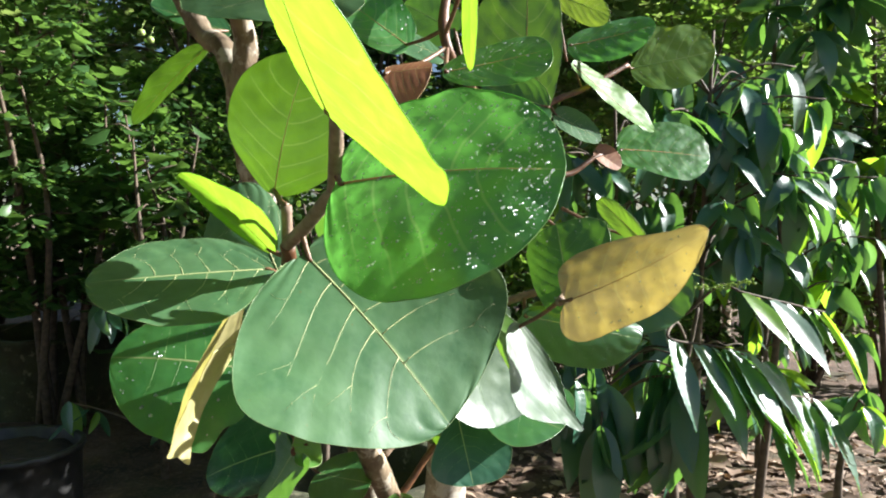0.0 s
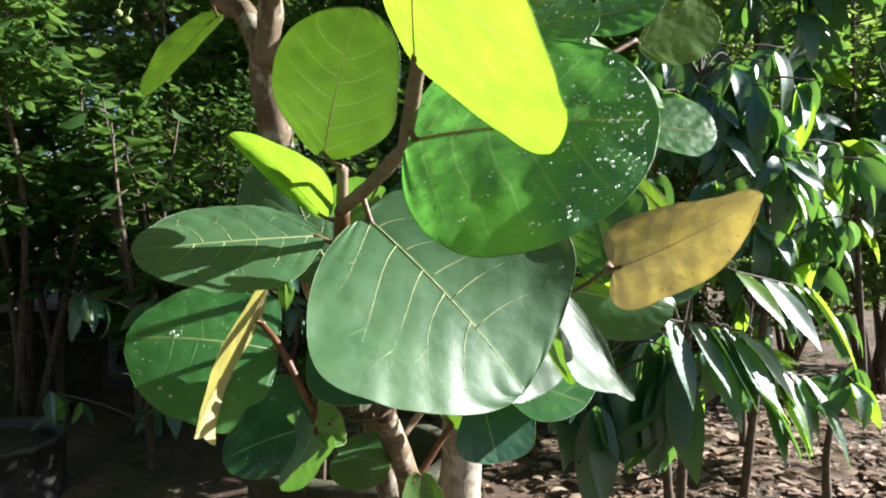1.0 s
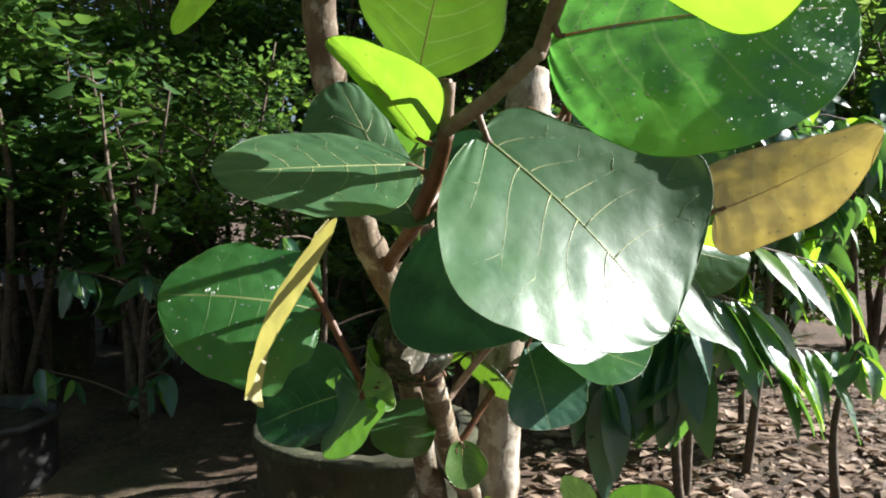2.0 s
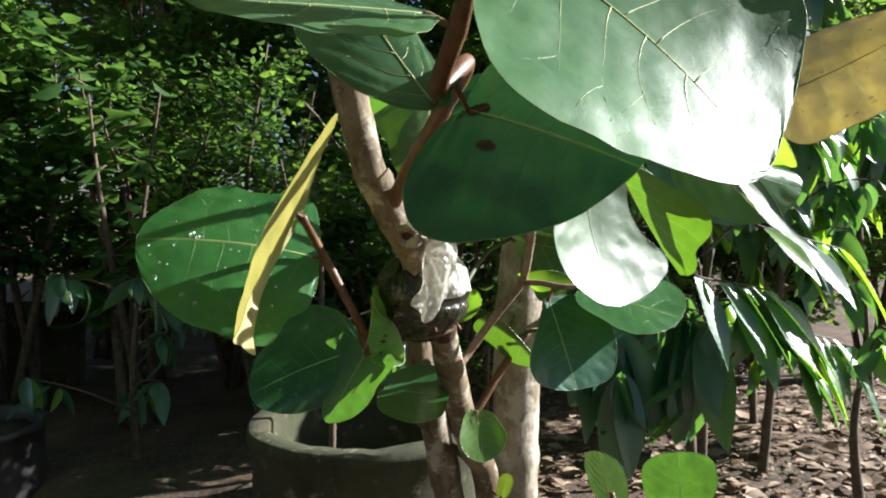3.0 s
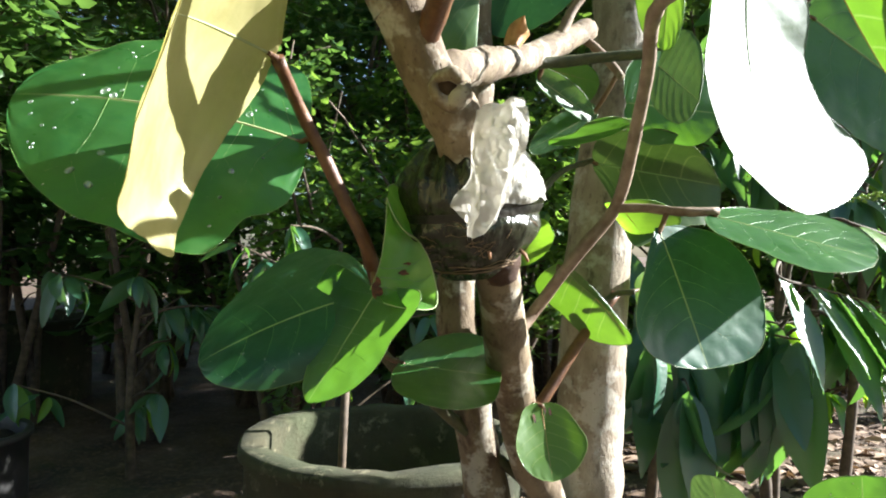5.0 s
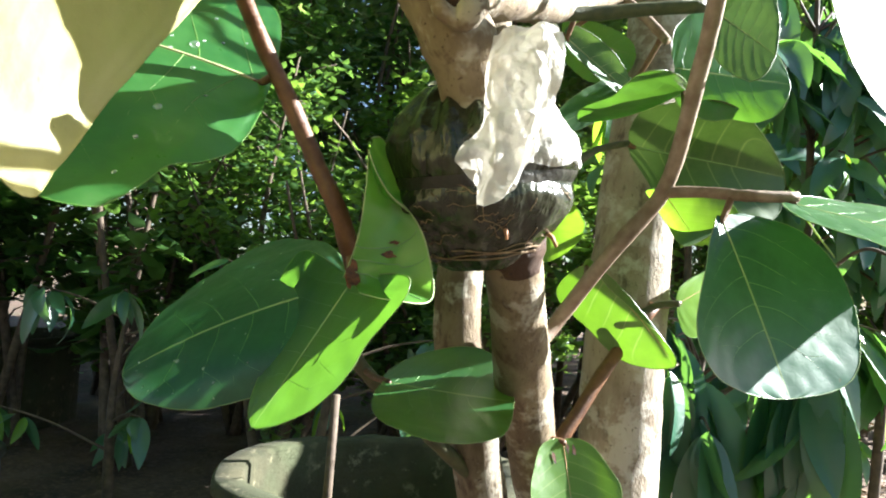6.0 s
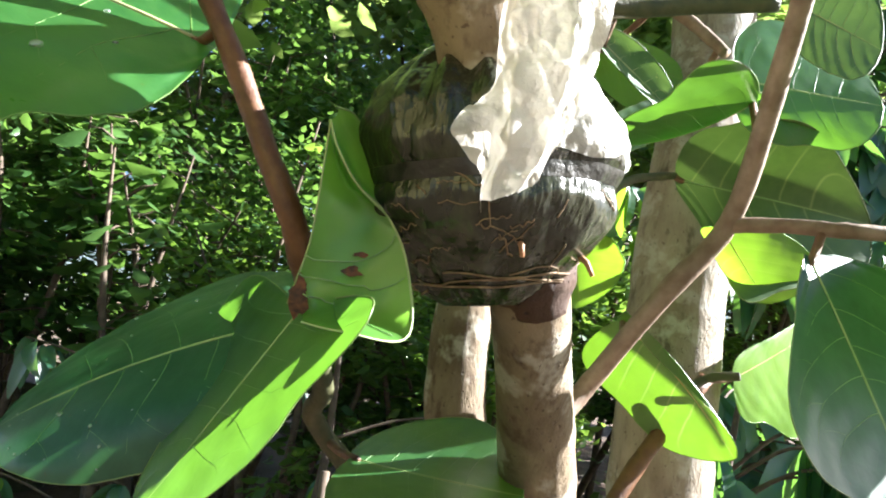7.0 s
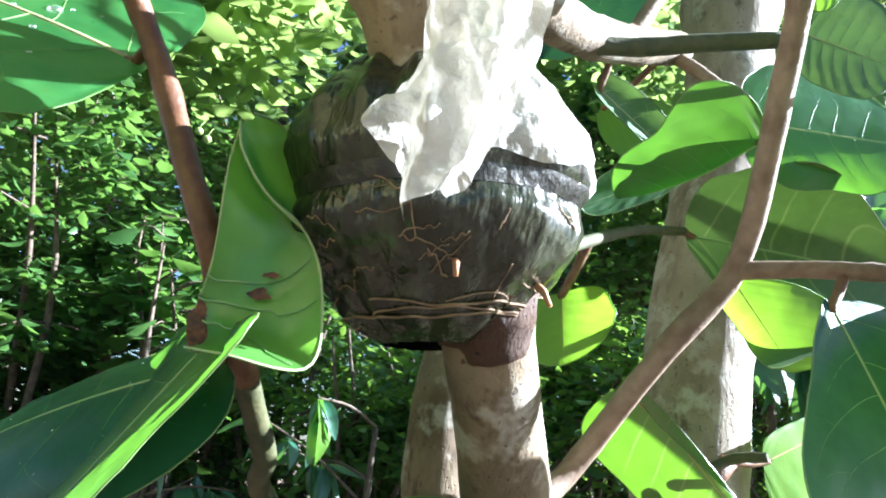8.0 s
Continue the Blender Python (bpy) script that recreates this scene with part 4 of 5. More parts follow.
bm = bmesh.new()
DRY = Vector((-0.098, 1.040, 1.052))
grid = []
for i in range(9):
    t = i / 8
    row = []
    for j in range(7):
        s = j / 3 - 1
        w = 0.010 * math.sin(math.pi * min(0.97, t * 0.9 + 0.1)) ** 0.7
        row.append(bm.verts.new(DRY + Vector((w * s + 0.006 * t, -0.004 + 0.010 * s * s + 0.004 * math.sin(4 * t), 0.022 * t - 0.006 + 0.003 * s * math.sin(6 * t)))))
    grid.append(row)
for a, b in zip(grid, grid[1:]):
    for j in range(6):
        bm.faces.new((a[j], a[j + 1], b[j + 1], b[j]))
tagged(mesh_object("dry_leaf", bm, plain_material("leaf_dry_orange", rgb(0.34, 0.15, 0.04), rgb(0.50, 0.27, 0.09), 0.6, 120)), "small curled orange-brown dry leaf lodged on the branch", "leaf")


# ground
def ground_material():
    n = Nodes("soil_with_litter")
    col = n.mix(n.ramp(n.noise(3.0, 6, 0.65), 0.35, 0.65), rgb(0.036, 0.023, 0.014), rgb(0.13, 0.082, 0.052))
    col = n.mix(n.ramp(n.noise(45, 5, 0.7), 0.5, 0.75), col, rgb(0.24, 0.155, 0.095))
    col = n.mix(n.math("MULTIPLY", n.ramp(n.noise(1.3, 4), 0.52, 0.66), 0.5), col, rgb(0.05, 0.07, 0.02))
    n.link(col, n.bsdf.inputs["Base Color"])
    n.bsdf.inputs["Roughness"].default_value = 0.92
    n.bump(n.noise(60, 8, 0.7), 0.9, 0.02)
    return n.mat


def ground_height(x, y):
    v = Vector((x, y, 0))
    return 0.05 * noise.noise(v * 0.7) + 0.018 * noise.noise(v * 4) + 0.008 * noise.noise(v * 13)


bm = bmesh.new()
xs = list(np.linspace(-4, 5, 120))
ys = list(np.linspace(-1.5, 8, 120))
xs = [-600, -150, -40, -15, -8] + xs + [8, 15, 40, 150, 600]
ys = [-600, -150, -40, -10, -4] + ys + [11, 16, 40, 150, 600]
grid = [[bm.verts.new((x, y, ground_height(x, y) if abs(x) < 20 and abs(y) < 20 else 0)) for x in xs] for y in ys]
for a, b in zip(grid, grid[1:]):
    for j in range(len(xs) - 1):
        bm.faces.new((a[j], a[j + 1], b[j + 1], b[j]))
tagged(mesh_object("ground", bm, ground_material()), "bare brown soil with dry leaf litter", "ground", kind="structure")


def many_leaves(name, sets, shape, material, parent=None, label=""):
    """One mesh of many small leaves; sets are (place, along, across) and shape is a list of (p, q, lift) rows with faces."""
    pts, faces = shape
    pts = np.array(pts)
    F = len(sets)
    if not F:
        return None
    place = np.array([f[0][:] for f in sets])[:, None, :]
    along = np.array([f[1][:] for f in sets])[:, None, :]
    across = np.array([f[2][:] for f in sets])[:, None, :]
    nor = np.cross(along, across)
    nor /= np.linalg.norm(nor, axis=2, keepdims=True) + 1e-9
    size = np.linalg.norm(along, axis=2, keepdims=True)
    v = place + pts[None, :, 0:1] * along + pts[None, :, 1:2] * across + pts[None, :, 2:3] * nor * size
    v = v.reshape(-1, 3)
    k = len(pts)
    fs = [tuple(i * k + j for j in f) for i in range(F) for f in faces]
    me = bpy.data.meshes.new(name)
    me.from_pydata(v.tolist(), [], fs)
    return data_object(name, me, material, parent, label)


OVAL = ([(0, 0, 0), (0.3, 0.8, 0.10), (0.35, 0, 0.02), (0.3, -0.8, 0.10), (0.65, 0.75, 0.06), (0.7, 0, 0.0), (0.65, -0.75, 0.06), (1, 0, -0.10)],
        [(0, 2, 1), (0, 3, 2), (1, 2, 5, 4), (2, 3, 6, 5), (4, 5, 7), (5, 6, 7)])


def foliage_material(name, dark, light, through, part_through=0.4, rough=0.4, spec=0.5):
    n = Nodes(name)
    col = n.mix(n.island(), dark, light)
    col = n.mix(n.math("MULTIPLY", n.noise(14, 4), 0.5), col, dark)
    n.link(col, n.bsdf.inputs["Base Color"])
    n.bsdf.inputs["Roughness"].default_value = rough
    n.bsdf.inputs["Specular IOR Level"].default_value = spec
    n.bump(n.noise(120, 3), 0.25, 0.002)
    tr = n.add("ShaderNodeBsdfTranslucent", Color=through)
    mixer = n.add("ShaderNodeMixShader", Fac=part_through)
    n.link(n.bsdf.outputs[0], mixer.inputs[1])
    n.link(tr.outputs[0], mixer.inputs[2])
    n.link(mixer.outputs[0], n.out.inputs[0])
    return n.mat


HEDGE = foliage_material("hedge_leaves", rgb(0.022, 0.065, 0.020), rgb(0.085, 0.17, 0.04), rgb(0.25, 0.42, 0.05))
HEDGE_LIGHT = foliage_material("light_leaves", rgb(0.022, 0.062, 0.016), rgb(0.072, 0.15, 0.032), rgb(0.18, 0.34, 0.055), 0.34)
FAR = foliage_material("far_leaves", rgb(0.05, 0.10, 0.03), rgb(0.15, 0.23, 0.07), rgb(0.36, 0.50, 0.12), 0.45)
LANCE = foliage_material("lance_leaves", rgb(0.018, 0.078, 0.048), rgb(0.052, 0.150, 0.085), rgb(0.22, 0.48, 0.06), 0.24, 0.36, 1.0)
LANCE_YOUNG = foliage_material("lance_leaves_young", rgb(0.08, 0.19, 0.02), rgb(0.15, 0.27, 0.03), rgb(0.36, 0.62, 0.03), 0.5, 0.35)
LITTER = foliage_material("dry_litter", rgb(0.13, 0.082, 0.052), rgb(0.50, 0.37, 0.26), rgb(0.3, 0.18, 0.08), 0.15, 0.7)
WOOD_DARK = plain_material("dark_stem", rgb(0.05, 0.034, 0.02), rgb(0.11, 0.08, 0.05), 0.8, 40)


def random_frame(r, place, size, droop=0.3, ratio=0.3):
    a = r.uniform(0, 2 * math.pi)
    along = Vector((math.cos(a), math.sin(a), r.uniform(-0.7, 0.6) - droop)).normalized()
    across = along.cross(Vector((r.gauss(0, 0.5), r.gauss(0, 0.5), 1))).normalized()
    s = size * r.uniform(0.6, 1.25)
    return place, along * s, across * s * ratio


def shrub(place, height, spread, leaves, size, material, label, seed, name="shrub", ratio=0.3, low=0.05, category="shrub"):
    """Upright stems with side twigs and a ragged crown of many small leaves."""
    r = random.Random(seed)
    ob = thing(name, place, label, category)
    base = Vector(place)
    twigs = []
    for s in range(7):
        a = r.uniform(0, 2 * math.pi)
        lean = spread * r.uniform(0.3, 0.9)
        top = base + Vector((math.cos(a) * lean, math.sin(a) * lean, height * r.uniform(0.7, 1.0)))
        mid = base.lerp(top, 0.5) + Vector((r.gauss(0, 0.08), r.gauss(0, 0.08), height * 0.08))
        foot = base + Vector((r.gauss(0, 0.05), r.gauss(0, 0.05), -0.04))
        line = spline([foot, mid, top], 6)
        bm = bmesh.new()
        tube(bm, line, lambda t: (0.016 + 0.004 * height) * (1 - 0.8 * t), 6, 0.1)
        part("stem", bm, WOOD_DARK, ob)
        for k in range(9):
            q = line[r.randrange(3, len(line))]
            b = r.uniform(0, 2 * math.pi)
            out = Vector((math.cos(b), math.sin(b), r.uniform(-0.3, 0.7))) * spread * r.uniform(0.25, 0.6)
            twigs.append((q, q + out))
    bm = bmesh.new()
    for p, q in twigs:
        tube(bm, [p, p.lerp(q, 0.5) + Vector((0, 0, 0.02)), q], lambda t: 0.006 * (1 - 0.7 * t), 4)
    tagged(part("twig", bm, WOOD_DARK, ob), kind="stuff")
    sets = []
    while len(sets) < leaves:
        p, q = r.choice(twigs)
        c = p.lerp(q, r.uniform(0.2, 1.05)) + Vector((r.gauss(0, 1), r.gauss(0, 1), r.gauss(0, 1))) * spread * 0.075
        if c.z < base.z + low * height:
            continue
        sets.append(random_frame(r, c, size, 0.3, ratio))
    crown = many_leaves("crown", sets, OVAL, material, ob)
    tagged(crown, kind="stuff")
    return ob


DIM = "dense dark green shrub with small leaves, mostly shaded"
SUNNY = "light green shrub with small leaves catching the sun"
HEDGES = [
    (-2.1, 3.9, 2.3, 0.75, 3600, 0.095, True), (-1.1, 4.4, 1.95, 0.8, 4800, 0.060, True), (-1.6, 4.5, 1.5, 0.8, 5000, 0.055, False), (-0.3, 4.3, 1.6, 0.8, 4800, 0.065, False),
    (0.6, 4.7, 1.9, 0.8, 4200, 0.07, False), (-3.1, 4.3, 2.4, 0.9, 4800, 0.07, True), (-0.75, 3.5, 1.2, 0.5, 3400, 0.055, False), (-1.9, 5.6, 3.4, 1.1, 4800, 0.09, True),
    (0.0, 6.0, 2.8, 1.1, 4800, 0.09, False), (1.6, 5.2, 2.6, 0.9, 4200, 0.08, False), (2.9, 4.6, 2.4, 0.8, 4000, 0.08, False), (-2.2, 5.3, 1.4, 0.8, 4600, 0.055, False),
    (0.1, 3.4, 1.3, 0.5, 3000, 0.06, False), (-0.2, 3.9, 1.1, 0.6, 4000, 0.055, False), (3.9, 5.4, 3.0, 1.1, 4200, 0.09, False), (2.3, 6.2, 3.2, 1.1, 4200, 0.09, False), (-3.6, 5.6, 3.4, 1.1, 4600, 0.09, True), (1.0, 4.1, 0.95, 0.5, 3000, 0.06, False), (1.9, 4.7, 1.0, 0.6, 3400, 0.06, False), (2.7, 5.2, 1.1, 0.6, 3400, 0.07, False), (-0.9, 7.2, 4.6, 1.2, 4200, 0.12, True), (0.2, 8.0, 5.2, 1.3, 4200, 0.13, True),
]
for i, (x, y, high, wide, count, size, sunny) in enumerate(HEDGES):
    bush = shrub((x, y, 0.05), high, wide, count, size, HEDGE_LIGHT if sunny else HEDGE, SUNNY if sunny else DIM, 11 + i, low=0.27 if i == 0 else 0.02)
    if i == 0:
        fruit_bush = bush

# two small round fruits hanging in the light green shrub
for place in (Vector((-1.502, 3.500, 2.065)), Vector((-1.458, 3.500, 2.031))):
    bm = bmesh.new()
    bmesh.ops.create_uvsphere(bm, u_segments=16, v_segments=10, radius=0.019, matrix=Matrix.Translation(place) @ Matrix.Diagonal((1, 1, 0.92, 1)))
    tube(bm, [place + Vector((0, 0, 0.017)), place + Vector((0.004, 0.01, 0.04)), place + Vector((0.0, 0.04, 0.07))], lambda t: 0.0015, 6)
    part("fruit", bm, plain_material("green_fruit", rgb(0.22, 0.32, 0.08), rgb(0.34, 0.42, 0.14), 0.4, 90, 0.1), fruit_bush, "small round pale green fruit")

# tall trees: some further off, some added unseen; their crowns block sun and sky
def tall_tree(place, height, spread, leaves, size, seed):
    r = random.Random(seed)
    ob = thing("backdrop_shade_tree", place, "tall leafy tree for the backdrop, several added unseen as shade", "tree")
    base = Vector(place)
    top = base + Vector((r.gauss(0, 0.2), r.gauss(0, 0.2), height * 0.8))
    line = spline([base + Vector((0, 0, -0.1)), base.lerp(top, 0.5) + Vector((0.15, 0, 0)), top], 8)
    bm = bmesh.new()
    tube(bm, line, lambda t: 0.11 * (1 - 0.75 * t), 12, 0.15, freq=8)
    part("trunk", bm, BARK, ob)
    ends = []
    for k in range(16):
        q = line[r.randrange(6, len(line))]
        a = r.uniform(0, 2 * math.pi)
        e = q + Vector((math.cos(a), math.sin(a), r.uniform(0.0, 0.7))) * spread * r.uniform(0.5, 1.0)
        bm = bmesh.new()
        tube(bm, spline([q, q.lerp(e, 0.5) + Vector((0, 0, 0.15)), e], 4), lambda t: 0.035 * (1 - 0.8 * t), 6)
        part("limb", bm, BARK, ob)
        ends.append((q, e))
    sets = []
    for _ in range(leaves):
        p, q = r.choice(ends)
        c = p.lerp(q, r.uniform(0.35, 1.1)) + Vector((r.gauss(0, 1), r.gauss(0, 1), r.gauss(0, 0.7))) * spread * 0.16
        sets.append(random_frame(r, c, size, 0.3, 0.32))
    tagged(many_leaves("crown", sets, OVAL, FAR, ob), kind="stuff")
    return ob


tall_tree((4.2, 7.6, 0), 6.5, 2.3, 5200, 0.17, 31)
tall_tree((1.2, 9.2, 0), 8.5, 2.6, 7500, 0.24, 43)
tall_tree((3.0, 10.0, 0), 6.5, 2.4, 5200, 0.17, 32)
tall_tree((-2.6, 8.0, 0), 6.0, 2.3, 5200, 0.17, 33)
tall_tree((-4.8, 5.4, 0), 5.5, 2.2, 4600, 0.17, 34)
# added as a blocker, to keep sun off the left hedge
tall_tree((2.5, 6.6, 0), 5.6, 1.7, 7500, 0.16, 35)
tall_tree((5.6, 9.0, 0), 6.8, 1.9, 7500, 0.16, 39)
# unseen trees at the left and behind the camera, added to cut sky light
tall_tree((-5.0, 1.0, 0), 5.0, 2.2, 3600, 0.17, 36)
tall_tree((-3.4, 2.5, 0), 6.2, 2.9, 13000, 0.22, 42)
tall_tree((-2.5, -4.5, 0), 5.0, 2.2, 3600, 0.17, 37)
tall_tree((-4.6, -1.6, 0), 7.0, 2.8, 9000, 0.22, 53)


FAR_LABEL = "far mass of tall green garden shrubs"
for i in range(9):
    shrub((-10.0 + 2.4 * i, 7.6 + 0.75 * i, 0.0), 8.5, 2.1, 4600, 0.26, FAR, FAR_LABEL, 71 + i, low=0.0)


# lance-leaved saplings
def lance_mesh(droop, fold, seed):
    bm = bmesh.new()
    rows, cols = 30, 4
    grid = []
    for i in range(rows + 1):
        p = i / rows
        w = 0.160 * math.sin(math.pi * min(1, p ** 0.8)) ** 0.8 + 0.002
        x = math.sin(p * droop) / droop if droop else p
        z = -(1 - math.cos(p * droop)) / droop if droop else 0
        row = []
        for j in range(cols + 1):
            q = j / (cols / 2) - 1
            rip = 0.008 * math.sin(p * 75 - 3 * abs(q)) * abs(q) * (1 - 0.5 * abs(q))
            row.append(bm.verts.new((x, q * w, z + fold * w * abs(q) + rip + 0.01 * math.sin(p * 9 + seed) * q)))
        grid.append(row)
    for a, b in zip(grid, grid[1:]):
        for j in range(cols):
            bm.faces.new((a[j], a[j + 1], b[j + 1], b[j]))
    me = bpy.data.meshes.new("lance_leaf")
    bm.to_mesh(me)
    bm.free()
    me.polygons.foreach_set("use_smooth", [True] * len(me.polygons))
    return me


LANCES = [lance_mesh(d, f, i) for i, (d, f) in enumerate(((0.5, 0.35), (0.9, 0.25), (1.3, 0.3), (0.3, 0.25)))]
LANCES_YOUNG = [m.copy() for m in LANCES]
for m in LANCES:
    m.materials.append(LANCE)
for m in LANCES_YOUNG:
    m.materials.append(LANCE_YOUNG)


def lance_leaf(ob, place, yaw, pitch, length, roll, young=False, r=rnd, flat=False):
    me = r.choice((LANCES_YOUNG if young else LANCES)[3 if flat else 0:])
    lf = new("leaf", me)
    lf.parent = ob
    lf.matrix_basis = Matrix.Translation(Vector(place) - ob.location) @ Euler((radians(roll), radians(-pitch), radians(yaw))).to_matrix().to_4x4() @ Matrix.Scale(length, 4)
    return lf


def sapling(place, height, lean, whorls, seed, leaf_len=0.24, low=0.16, far=0.42):
    r = random.Random(seed)
    ob = thing("lance_leaf_sapling", place, "sapling with long drooping glossy dark green leaves", "sapling", "lance-leaved saplings")
    base = Vector(place)
    top = base + Vector((lean[0], lean[1], height))
    line = spline([base + Vector((0, 0, -0.05)), base.lerp(top, 0.5) + Vector((r.gauss(0, 0.04), r.gauss(0, 0.04), 0)), top], 12)
    bm = bmesh.new()
    tube(bm, line, lambda t: 0.022 * (1 - 0.7 * t), 10, 0.15)
    part("trunk", bm, WOOD_DARK, ob)
    for w in range(whorls):
        h = low + (1 - low) * (w + r.random()) / whorls
        q = line[min(len(line) - 1, int(h * len(line)))]
        a = r.uniform(0, 360)
        reach = r.uniform(0.12, far)
        e = q + Vector((math.cos(radians(a)) * reach, math.sin(radians(a)) * reach, reach * r.uniform(0.1, 0.7)))
        bm = bmesh.new()
        tube(bm, spline([q, q.lerp(e, 0.5) + Vector((0, 0, 0.02)), e], 4), lambda t: 0.006 * (1 - 0.5 * t), 6)
        part("twig", bm, WOOD_DARK, ob)
        for k in range(r.randrange(6, 10)):
            c = e.lerp(q, r.uniform(0, 0.35))
            lance_leaf(ob, c, r.gauss(-60, 75), r.uniform(-75, 0), leaf_len * r.uniform(0.6, 1.25), r.uniform(-50, 50), r.random() < 0.10, r)
    return ob


def leaf_fan(ob, root, start, end, count, length, seed, young=0.0):
    """A twig from root that bends along start and end and carries one row of leaves, side by side, hanging towards the light."""
    r = random.Random(seed)
    root, start, end = Vector(root), Vector(start), Vector(end)
    bm = bmesh.new()
    tube(bm, spline([root, root.lerp(start, 0.6) + Vector((0, 0, 0.05)), start, start.lerp(end, 0.5), end], 6), lambda t: 0.0055 * (1 - 0.5 * t), 6)
    part("twig", bm, WOOD_DARK, ob)
    for k in range(count):
        p = start.lerp(end, (k + r.uniform(-0.3, 0.3)) / (count - 1))
        lance_leaf(ob, p, r.gauss(-45, 10), r.gauss(-52, 7), length * r.uniform(0.75, 1.2), r.gauss(0, 9), r.random() < young, r, True)


def drooping_sapling(foot, height, low, high, clusters, seed, leaf_len=0.25, young=0.10, steep=(-88, -25), turn=(-62, 68)):
    """A thin trunk whose twigs end in tufts of long hanging leaves, spread through a box from low to high."""
    r = random.Random(seed)
    ob = thing("lance_leaf_sapling", foot, "sapling with long drooping glossy dark green leaves", "sapling", "lance-leaved saplings")
    base = Vector(foot)
    top = base + Vector((0.05, 0.05, height))
    line = spline([base + Vector((0, 0, -0.05)), base.lerp(top, 0.5) + Vector((r.gauss(0, 0.04), r.gauss(0, 0.04), 0)), top], 16)
    bm = bmesh.new()
    tube(bm, line, lambda t: 0.02 * (1 - 0.7 * t), 10, 0.15)
    part("trunk", bm, WOOD_DARK, ob)
    for _ in range(clusters):
        e = Vector([r.uniform(a, b) for a, b in zip(low, high)])
        q = min(line, key=lambda s: (s - e).length + abs(s.z + 0.12 - e.z))
        bm = bmesh.new()
        tube(bm, spline([q, q.lerp(e, 0.55) + Vector((0, 0, 0.05)), e], 5), lambda t: 0.0055 * (1 - 0.5 * t), 6)
        part("twig", bm, WOOD_DARK, ob)
        for k in range(r.randrange(5, 8)):
            lance_leaf(ob, e.lerp(q, r.uniform(0, 0.25)), r.gauss(*turn), r.uniform(*steep), leaf_len * r.uniform(0.6, 1.2), r.uniform(-40, 40), r.random() < young, r)
    return ob


drooping_sapling((0.55, 2.45, 0.0), 0.85, (0.40, 2.15, 0.55), (0.78, 2.40, 0.88), 11, 41, 0.32, 0.0, (-88, -58), (-85, 60))
fans = drooping_sapling((0.80, 2.38, 0.0), 0.90, (0.85, 2.25, 0.72), (1.05, 2.45, 0.86), 2, 44, 0.25, 0.0, (-70, -44), (-48, 24))
leaf_fan(fans, (0.80, 2.40, 0.80), (0.66, 2.12, 0.84), (0.96, 2.26, 0.78), 9, 0.31, 61)
leaf_fan(fans, (0.80, 2.40, 0.72), (0.86, 2.16, 0.69), (1.20, 2.34, 0.62), 9, 0.27, 62, 0.3)
leaf_fan(fans, (0.80, 2.40, 0.88), (0.92, 2.24, 0.97), (1.24, 2.36, 0.90), 7, 0.24, 63, 0.15)
drooping_sapling((0.92, 2.65, 0.0), 1.9, (0.72, 2.50, 1.10), (1.40, 2.85, 1.80), 40, 42, 0.22, 0.05, (-85, -20))
drooping_sapling((1.25, 2.85, 0.0), 1.8, (1.05, 2.70, 0.8), (1.75, 3.1, 1.6), 24, 43, 0.22, 0.14, (-85, -10))
drooping_sapling((0.62, 2.90, 0.0), 1.7, (0.40, 2.70, 0.5), (0.95, 3.1, 1.6), 30, 46, 0.24)
sapling((2.55, 4.1, 0.0), 3.0, (-0.2, 0.0), 40, 45, 0.32, 0.36, 0.9)
drooping_sapling((1.5, 3.4, 0.0), 0.8, (1.25, 3.1, 0.3), (1.9, 3.6, 0.75), 14, 51, 0.20, 0.25, (-70, 10))
drooping_sapling((1.36, 2.40, 0.0), 0.62, (1.28, 2.25, 0.55), (1.45, 2.45, 0.66), 2, 47, 0.16, 0.4)
sapling((-1.25, 3.2, 0.0), 0.72, (0.02, 0.0), 9, 48, 0.17)
shrub((-1.45, 3.7, 0.05), 1.75, 0.35, 300, 0.15, HEDGE_LIGHT, SUNNY, 61)
sapling((-0.55, 2.9, 0.0), 0.9, (0.1, 0.0), 8, 49, 0.15)
sapling((1.75, 3.9, 0.0), 2.8, (0.0, 0.0), 26, 50, 0.28, 0.36, 0.6)

# concrete rings used as planters
def concrete_material():
    n = Nodes("mossy_concrete")
    col = n.mix(n.ramp(n.noise(9, 6, 0.65), 0.35, 0.65), rgb(0.026, 0.028, 0.010), rgb(0.060, 0.054, 0.026))
    col = n.mix(n.ramp(n.noise(22, 5, 0.7), 0.57, 0.68), col, rgb(0.19, 0.175, 0.105))
    col = n.mix(n.math("MULTIPLY", n.ramp(n.noise(5, 5, 0.6), 0.45, 0.62), 0.8), col, rgb(0.045, 0.055, 0.022))
    n.link(col, n.bsdf.inputs["Base Color"])
    n.bsdf.inputs["Roughness"].default_value = 0.93
    n.bump(n.noise(90, 7, 0.7), 0.8, 0.006)
    return n.mat


CONCRETE = concrete_material()
PLASTIC = plain_material("black_plastic", rgb(0.012, 0.012, 0.012), rgb(0.03, 0.03, 0.028), 0.45, 20)
SOIL = plain_material("dark_soil", rgb(0.022, 0.016, 0.011), rgb(0.06, 0.042, 0.028), 0.95, 25, 1.0, 0.0, 0.02)


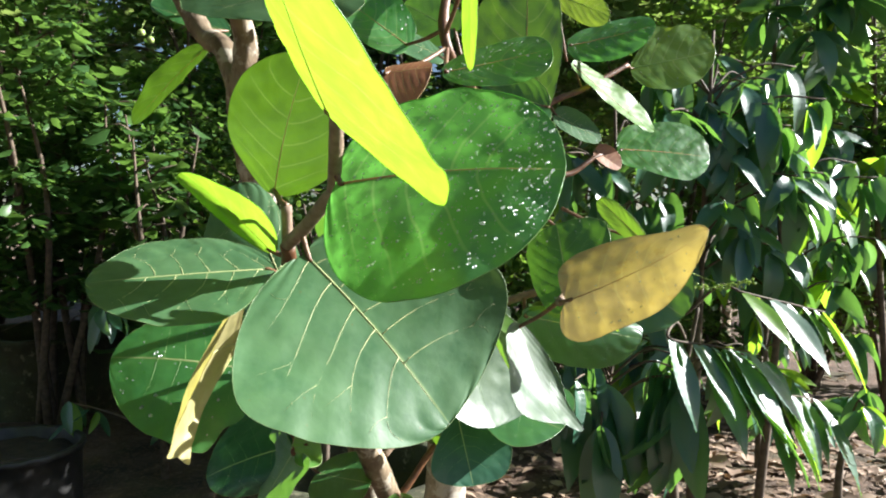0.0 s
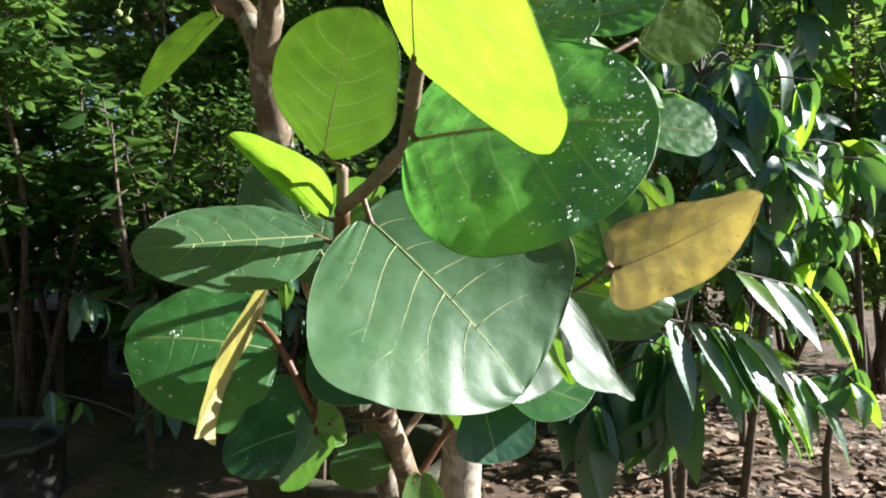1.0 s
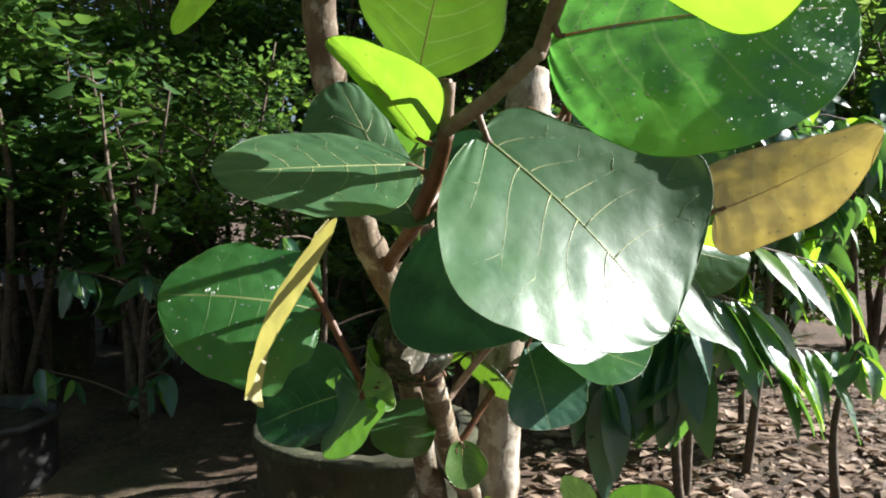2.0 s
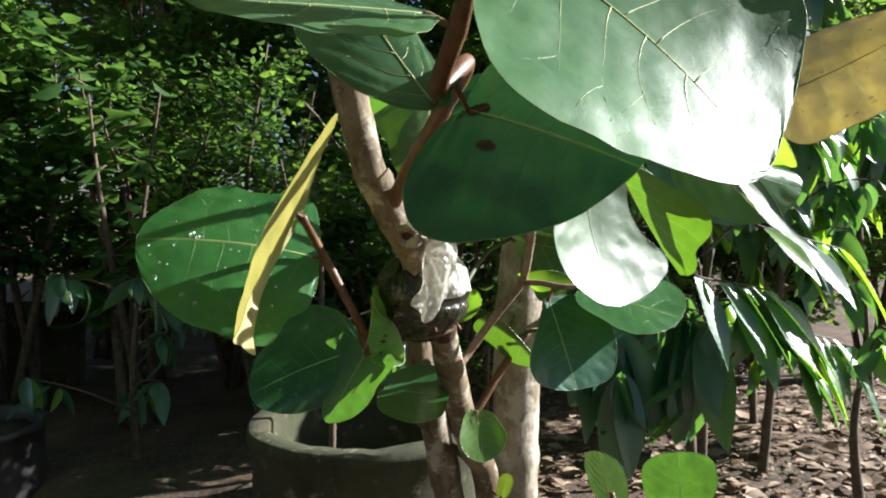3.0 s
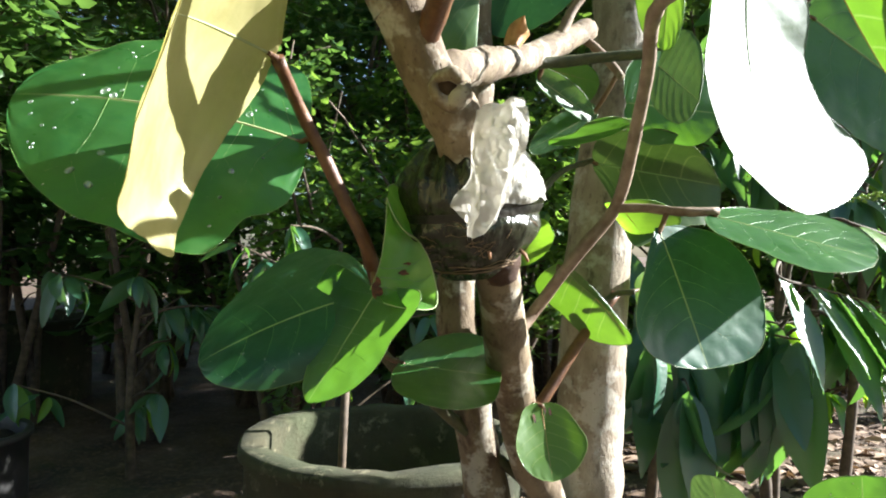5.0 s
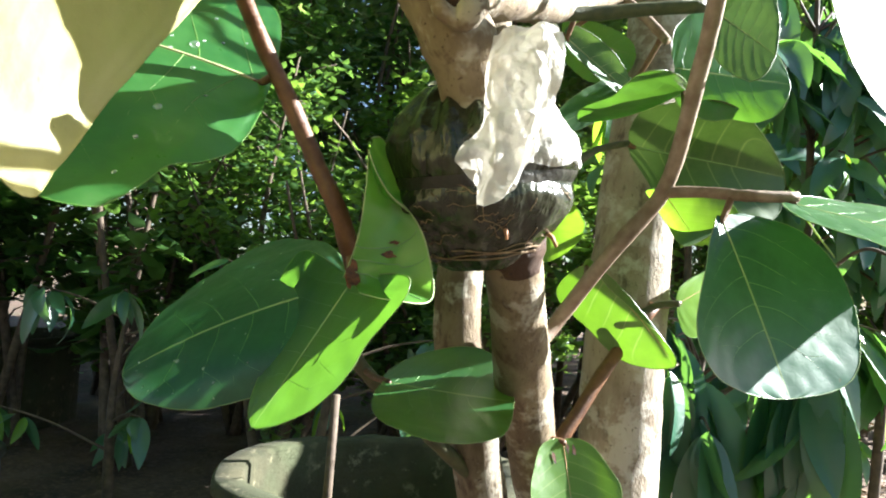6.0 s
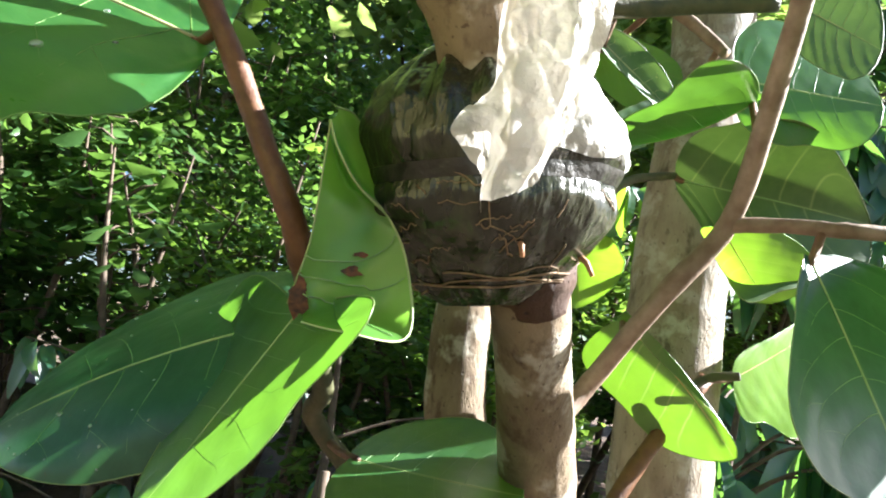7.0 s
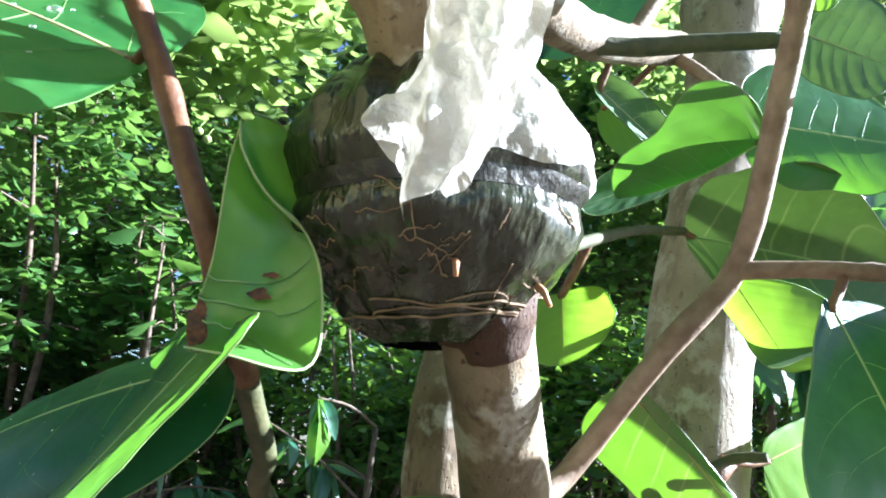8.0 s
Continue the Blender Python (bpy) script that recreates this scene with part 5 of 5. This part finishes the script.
def ring_planter(name, place, radius, height, wall, material, label, fill=0.16):
    ob = thing(name, place, label, "planter")
    base = Vector(place)
    prof = [(radius, -0.03), (radius, height * 0.5), (radius, height - 0.03), (radius + 0.012, height - 0.025), (radius + 0.012, height - 0.006), (radius + 0.006, height),
            (radius - wall + 0.006, height), (radius - wall, height - 0.008), (radius - wall, fill * 0.5)]
    bm = bmesh.new()
    rings = []
    for rr, z in prof:
        ring = []
        for j in range(72):
            a = 2 * math.pi * j / 72
            g = rr + 0.007 * noise.noise(Vector((math.cos(a) * 3, math.sin(a) * 3, z * 4)))
            ring.append(bm.verts.new(base + Vector((g * math.cos(a), g * math.sin(a), z + 0.006 * noise.noise(Vector((math.cos(a) * 5, math.sin(a) * 5, 9)))))))
        rings.append(ring)
    for a, b in zip(rings, rings[1:]):
        for j in range(72):
            bm.faces.new((a[j], a[(j + 1) % 72], b[(j + 1) % 72], b[j]))
    part("wall", bm, material, ob)
    bm = bmesh.new()
    c = bm.verts.new(base + Vector((0, 0, fill)))
    prev = [c] * 48
    for rr in (0.3, 0.65, 1.0):
        ring = []
        for j in range(48):
            a = 2 * math.pi * j / 48
            p = base + Vector((math.cos(a), math.sin(a), 0)) * (radius - wall + 0.005) * rr
            ring.append(bm.verts.new(p + Vector((0, 0, fill + 0.02 * noise.noise(p * 9)))))
        for j in range(48):
            k = (j + 1) % 48
            bm.faces.new((c, ring[j], ring[k]) if prev[0] is c else (prev[j], ring[j], ring[k], prev[k]))
        prev = ring
    part("soil", bm, SOIL, ob)
    return ob


ring_planter("concrete_ring_planter", (-0.24, 2.0, 0), 0.29, 0.49, 0.045, CONCRETE, "mossy weathered concrete ring planter, partly filled")
ring_planter("concrete_ring_planter", (-2.45, 4.4, 0), 0.45, 0.47, 0.05, CONCRETE, "dark shaded concrete ring planter beside the shrubs", 0.35)
ring_planter("black_tub", (-1.75, 2.85, 0), 0.27, 0.25, 0.012, PLASTIC, "old black plastic tub standing on the soil", 0.2)

stake = bmesh.new()
tube(stake, [Vector((-0.33, 2.02, 0.1)), Vector((-0.335, 2.03, 0.4)), Vector((-0.33, 2.04, 0.62))], lambda t: 0.009, 8, 0.1)
tagged(mesh_object("stake", stake, WOOD_DARK), "thin wooden stake standing in the concrete ring", "stake")

# flower spike
spike = thing("flower_spike", (0.55, 1.9, 1.0), "slender green spike of tiny buds on the sapling", "flower spike")
LINE = spline([(0.50, 1.92, 1.05), (0.60, 1.9, 1.02), (0.72, 1.9, 1.01), (0.80, 1.9, 1.03)], 10)
bm = bmesh.new()
tube(bm, LINE, lambda t: 0.0022 * (1 - 0.5 * t), 6)
tube(bm, spline([(0.50, 1.92, 1.05), (0.60, 2.1, 1.08), (0.80, 2.35, 1.02), (0.94, 2.52, 0.98)], 6), lambda t: 0.0022, 6)
part("axis", bm, LOOKS["young"], spike)
bm = bmesh.new()
for i in range(110):
    p = LINE[rnd.randrange(len(LINE))]
    a = rnd.uniform(0, 2 * math.pi)
    c = p + Vector((rnd.gauss(0, 0.006), math.cos(a) * 0.007, math.sin(a) * 0.007))
    bmesh.ops.create_icosphere(bm, subdivisions=1, radius=rnd.uniform(0.0025, 0.0042), matrix=Matrix.Translation(c))
part("bud", bm, LOOKS["young"], spike)

# litter on the soil
sets = []
r = random.Random(5)
for _ in range(5600):
    x, y = r.gauss(1.6, 1.2), r.gauss(3.1, 1.2)
    if y < 1.0 or x < -0.1 - 0.25 * r.random():
        continue
    if (x + 0.29) ** 2 + (y - 2.0) ** 2 < 0.31 ** 2:
        continue
    a = r.uniform(0, 2 * math.pi)
    s = r.uniform(0.02, 0.06) if r.random() < 0.7 else r.uniform(0.06, 0.12)
    along = Vector((math.cos(a), math.sin(a), r.gauss(0, 0.15))) * s
    across = Vector((-math.sin(a), math.cos(a), r.gauss(0, 0.25))) * s * r.uniform(0.15, 0.4)
    sets.append((Vector((x, y, ground_height(x, y) + 0.012)), along, across))
tagged(many_leaves("leaf_litter", sets, OVAL, LITTER), "dry brown fallen leaves scattered on the soil", "leaf litter", kind="stuff")
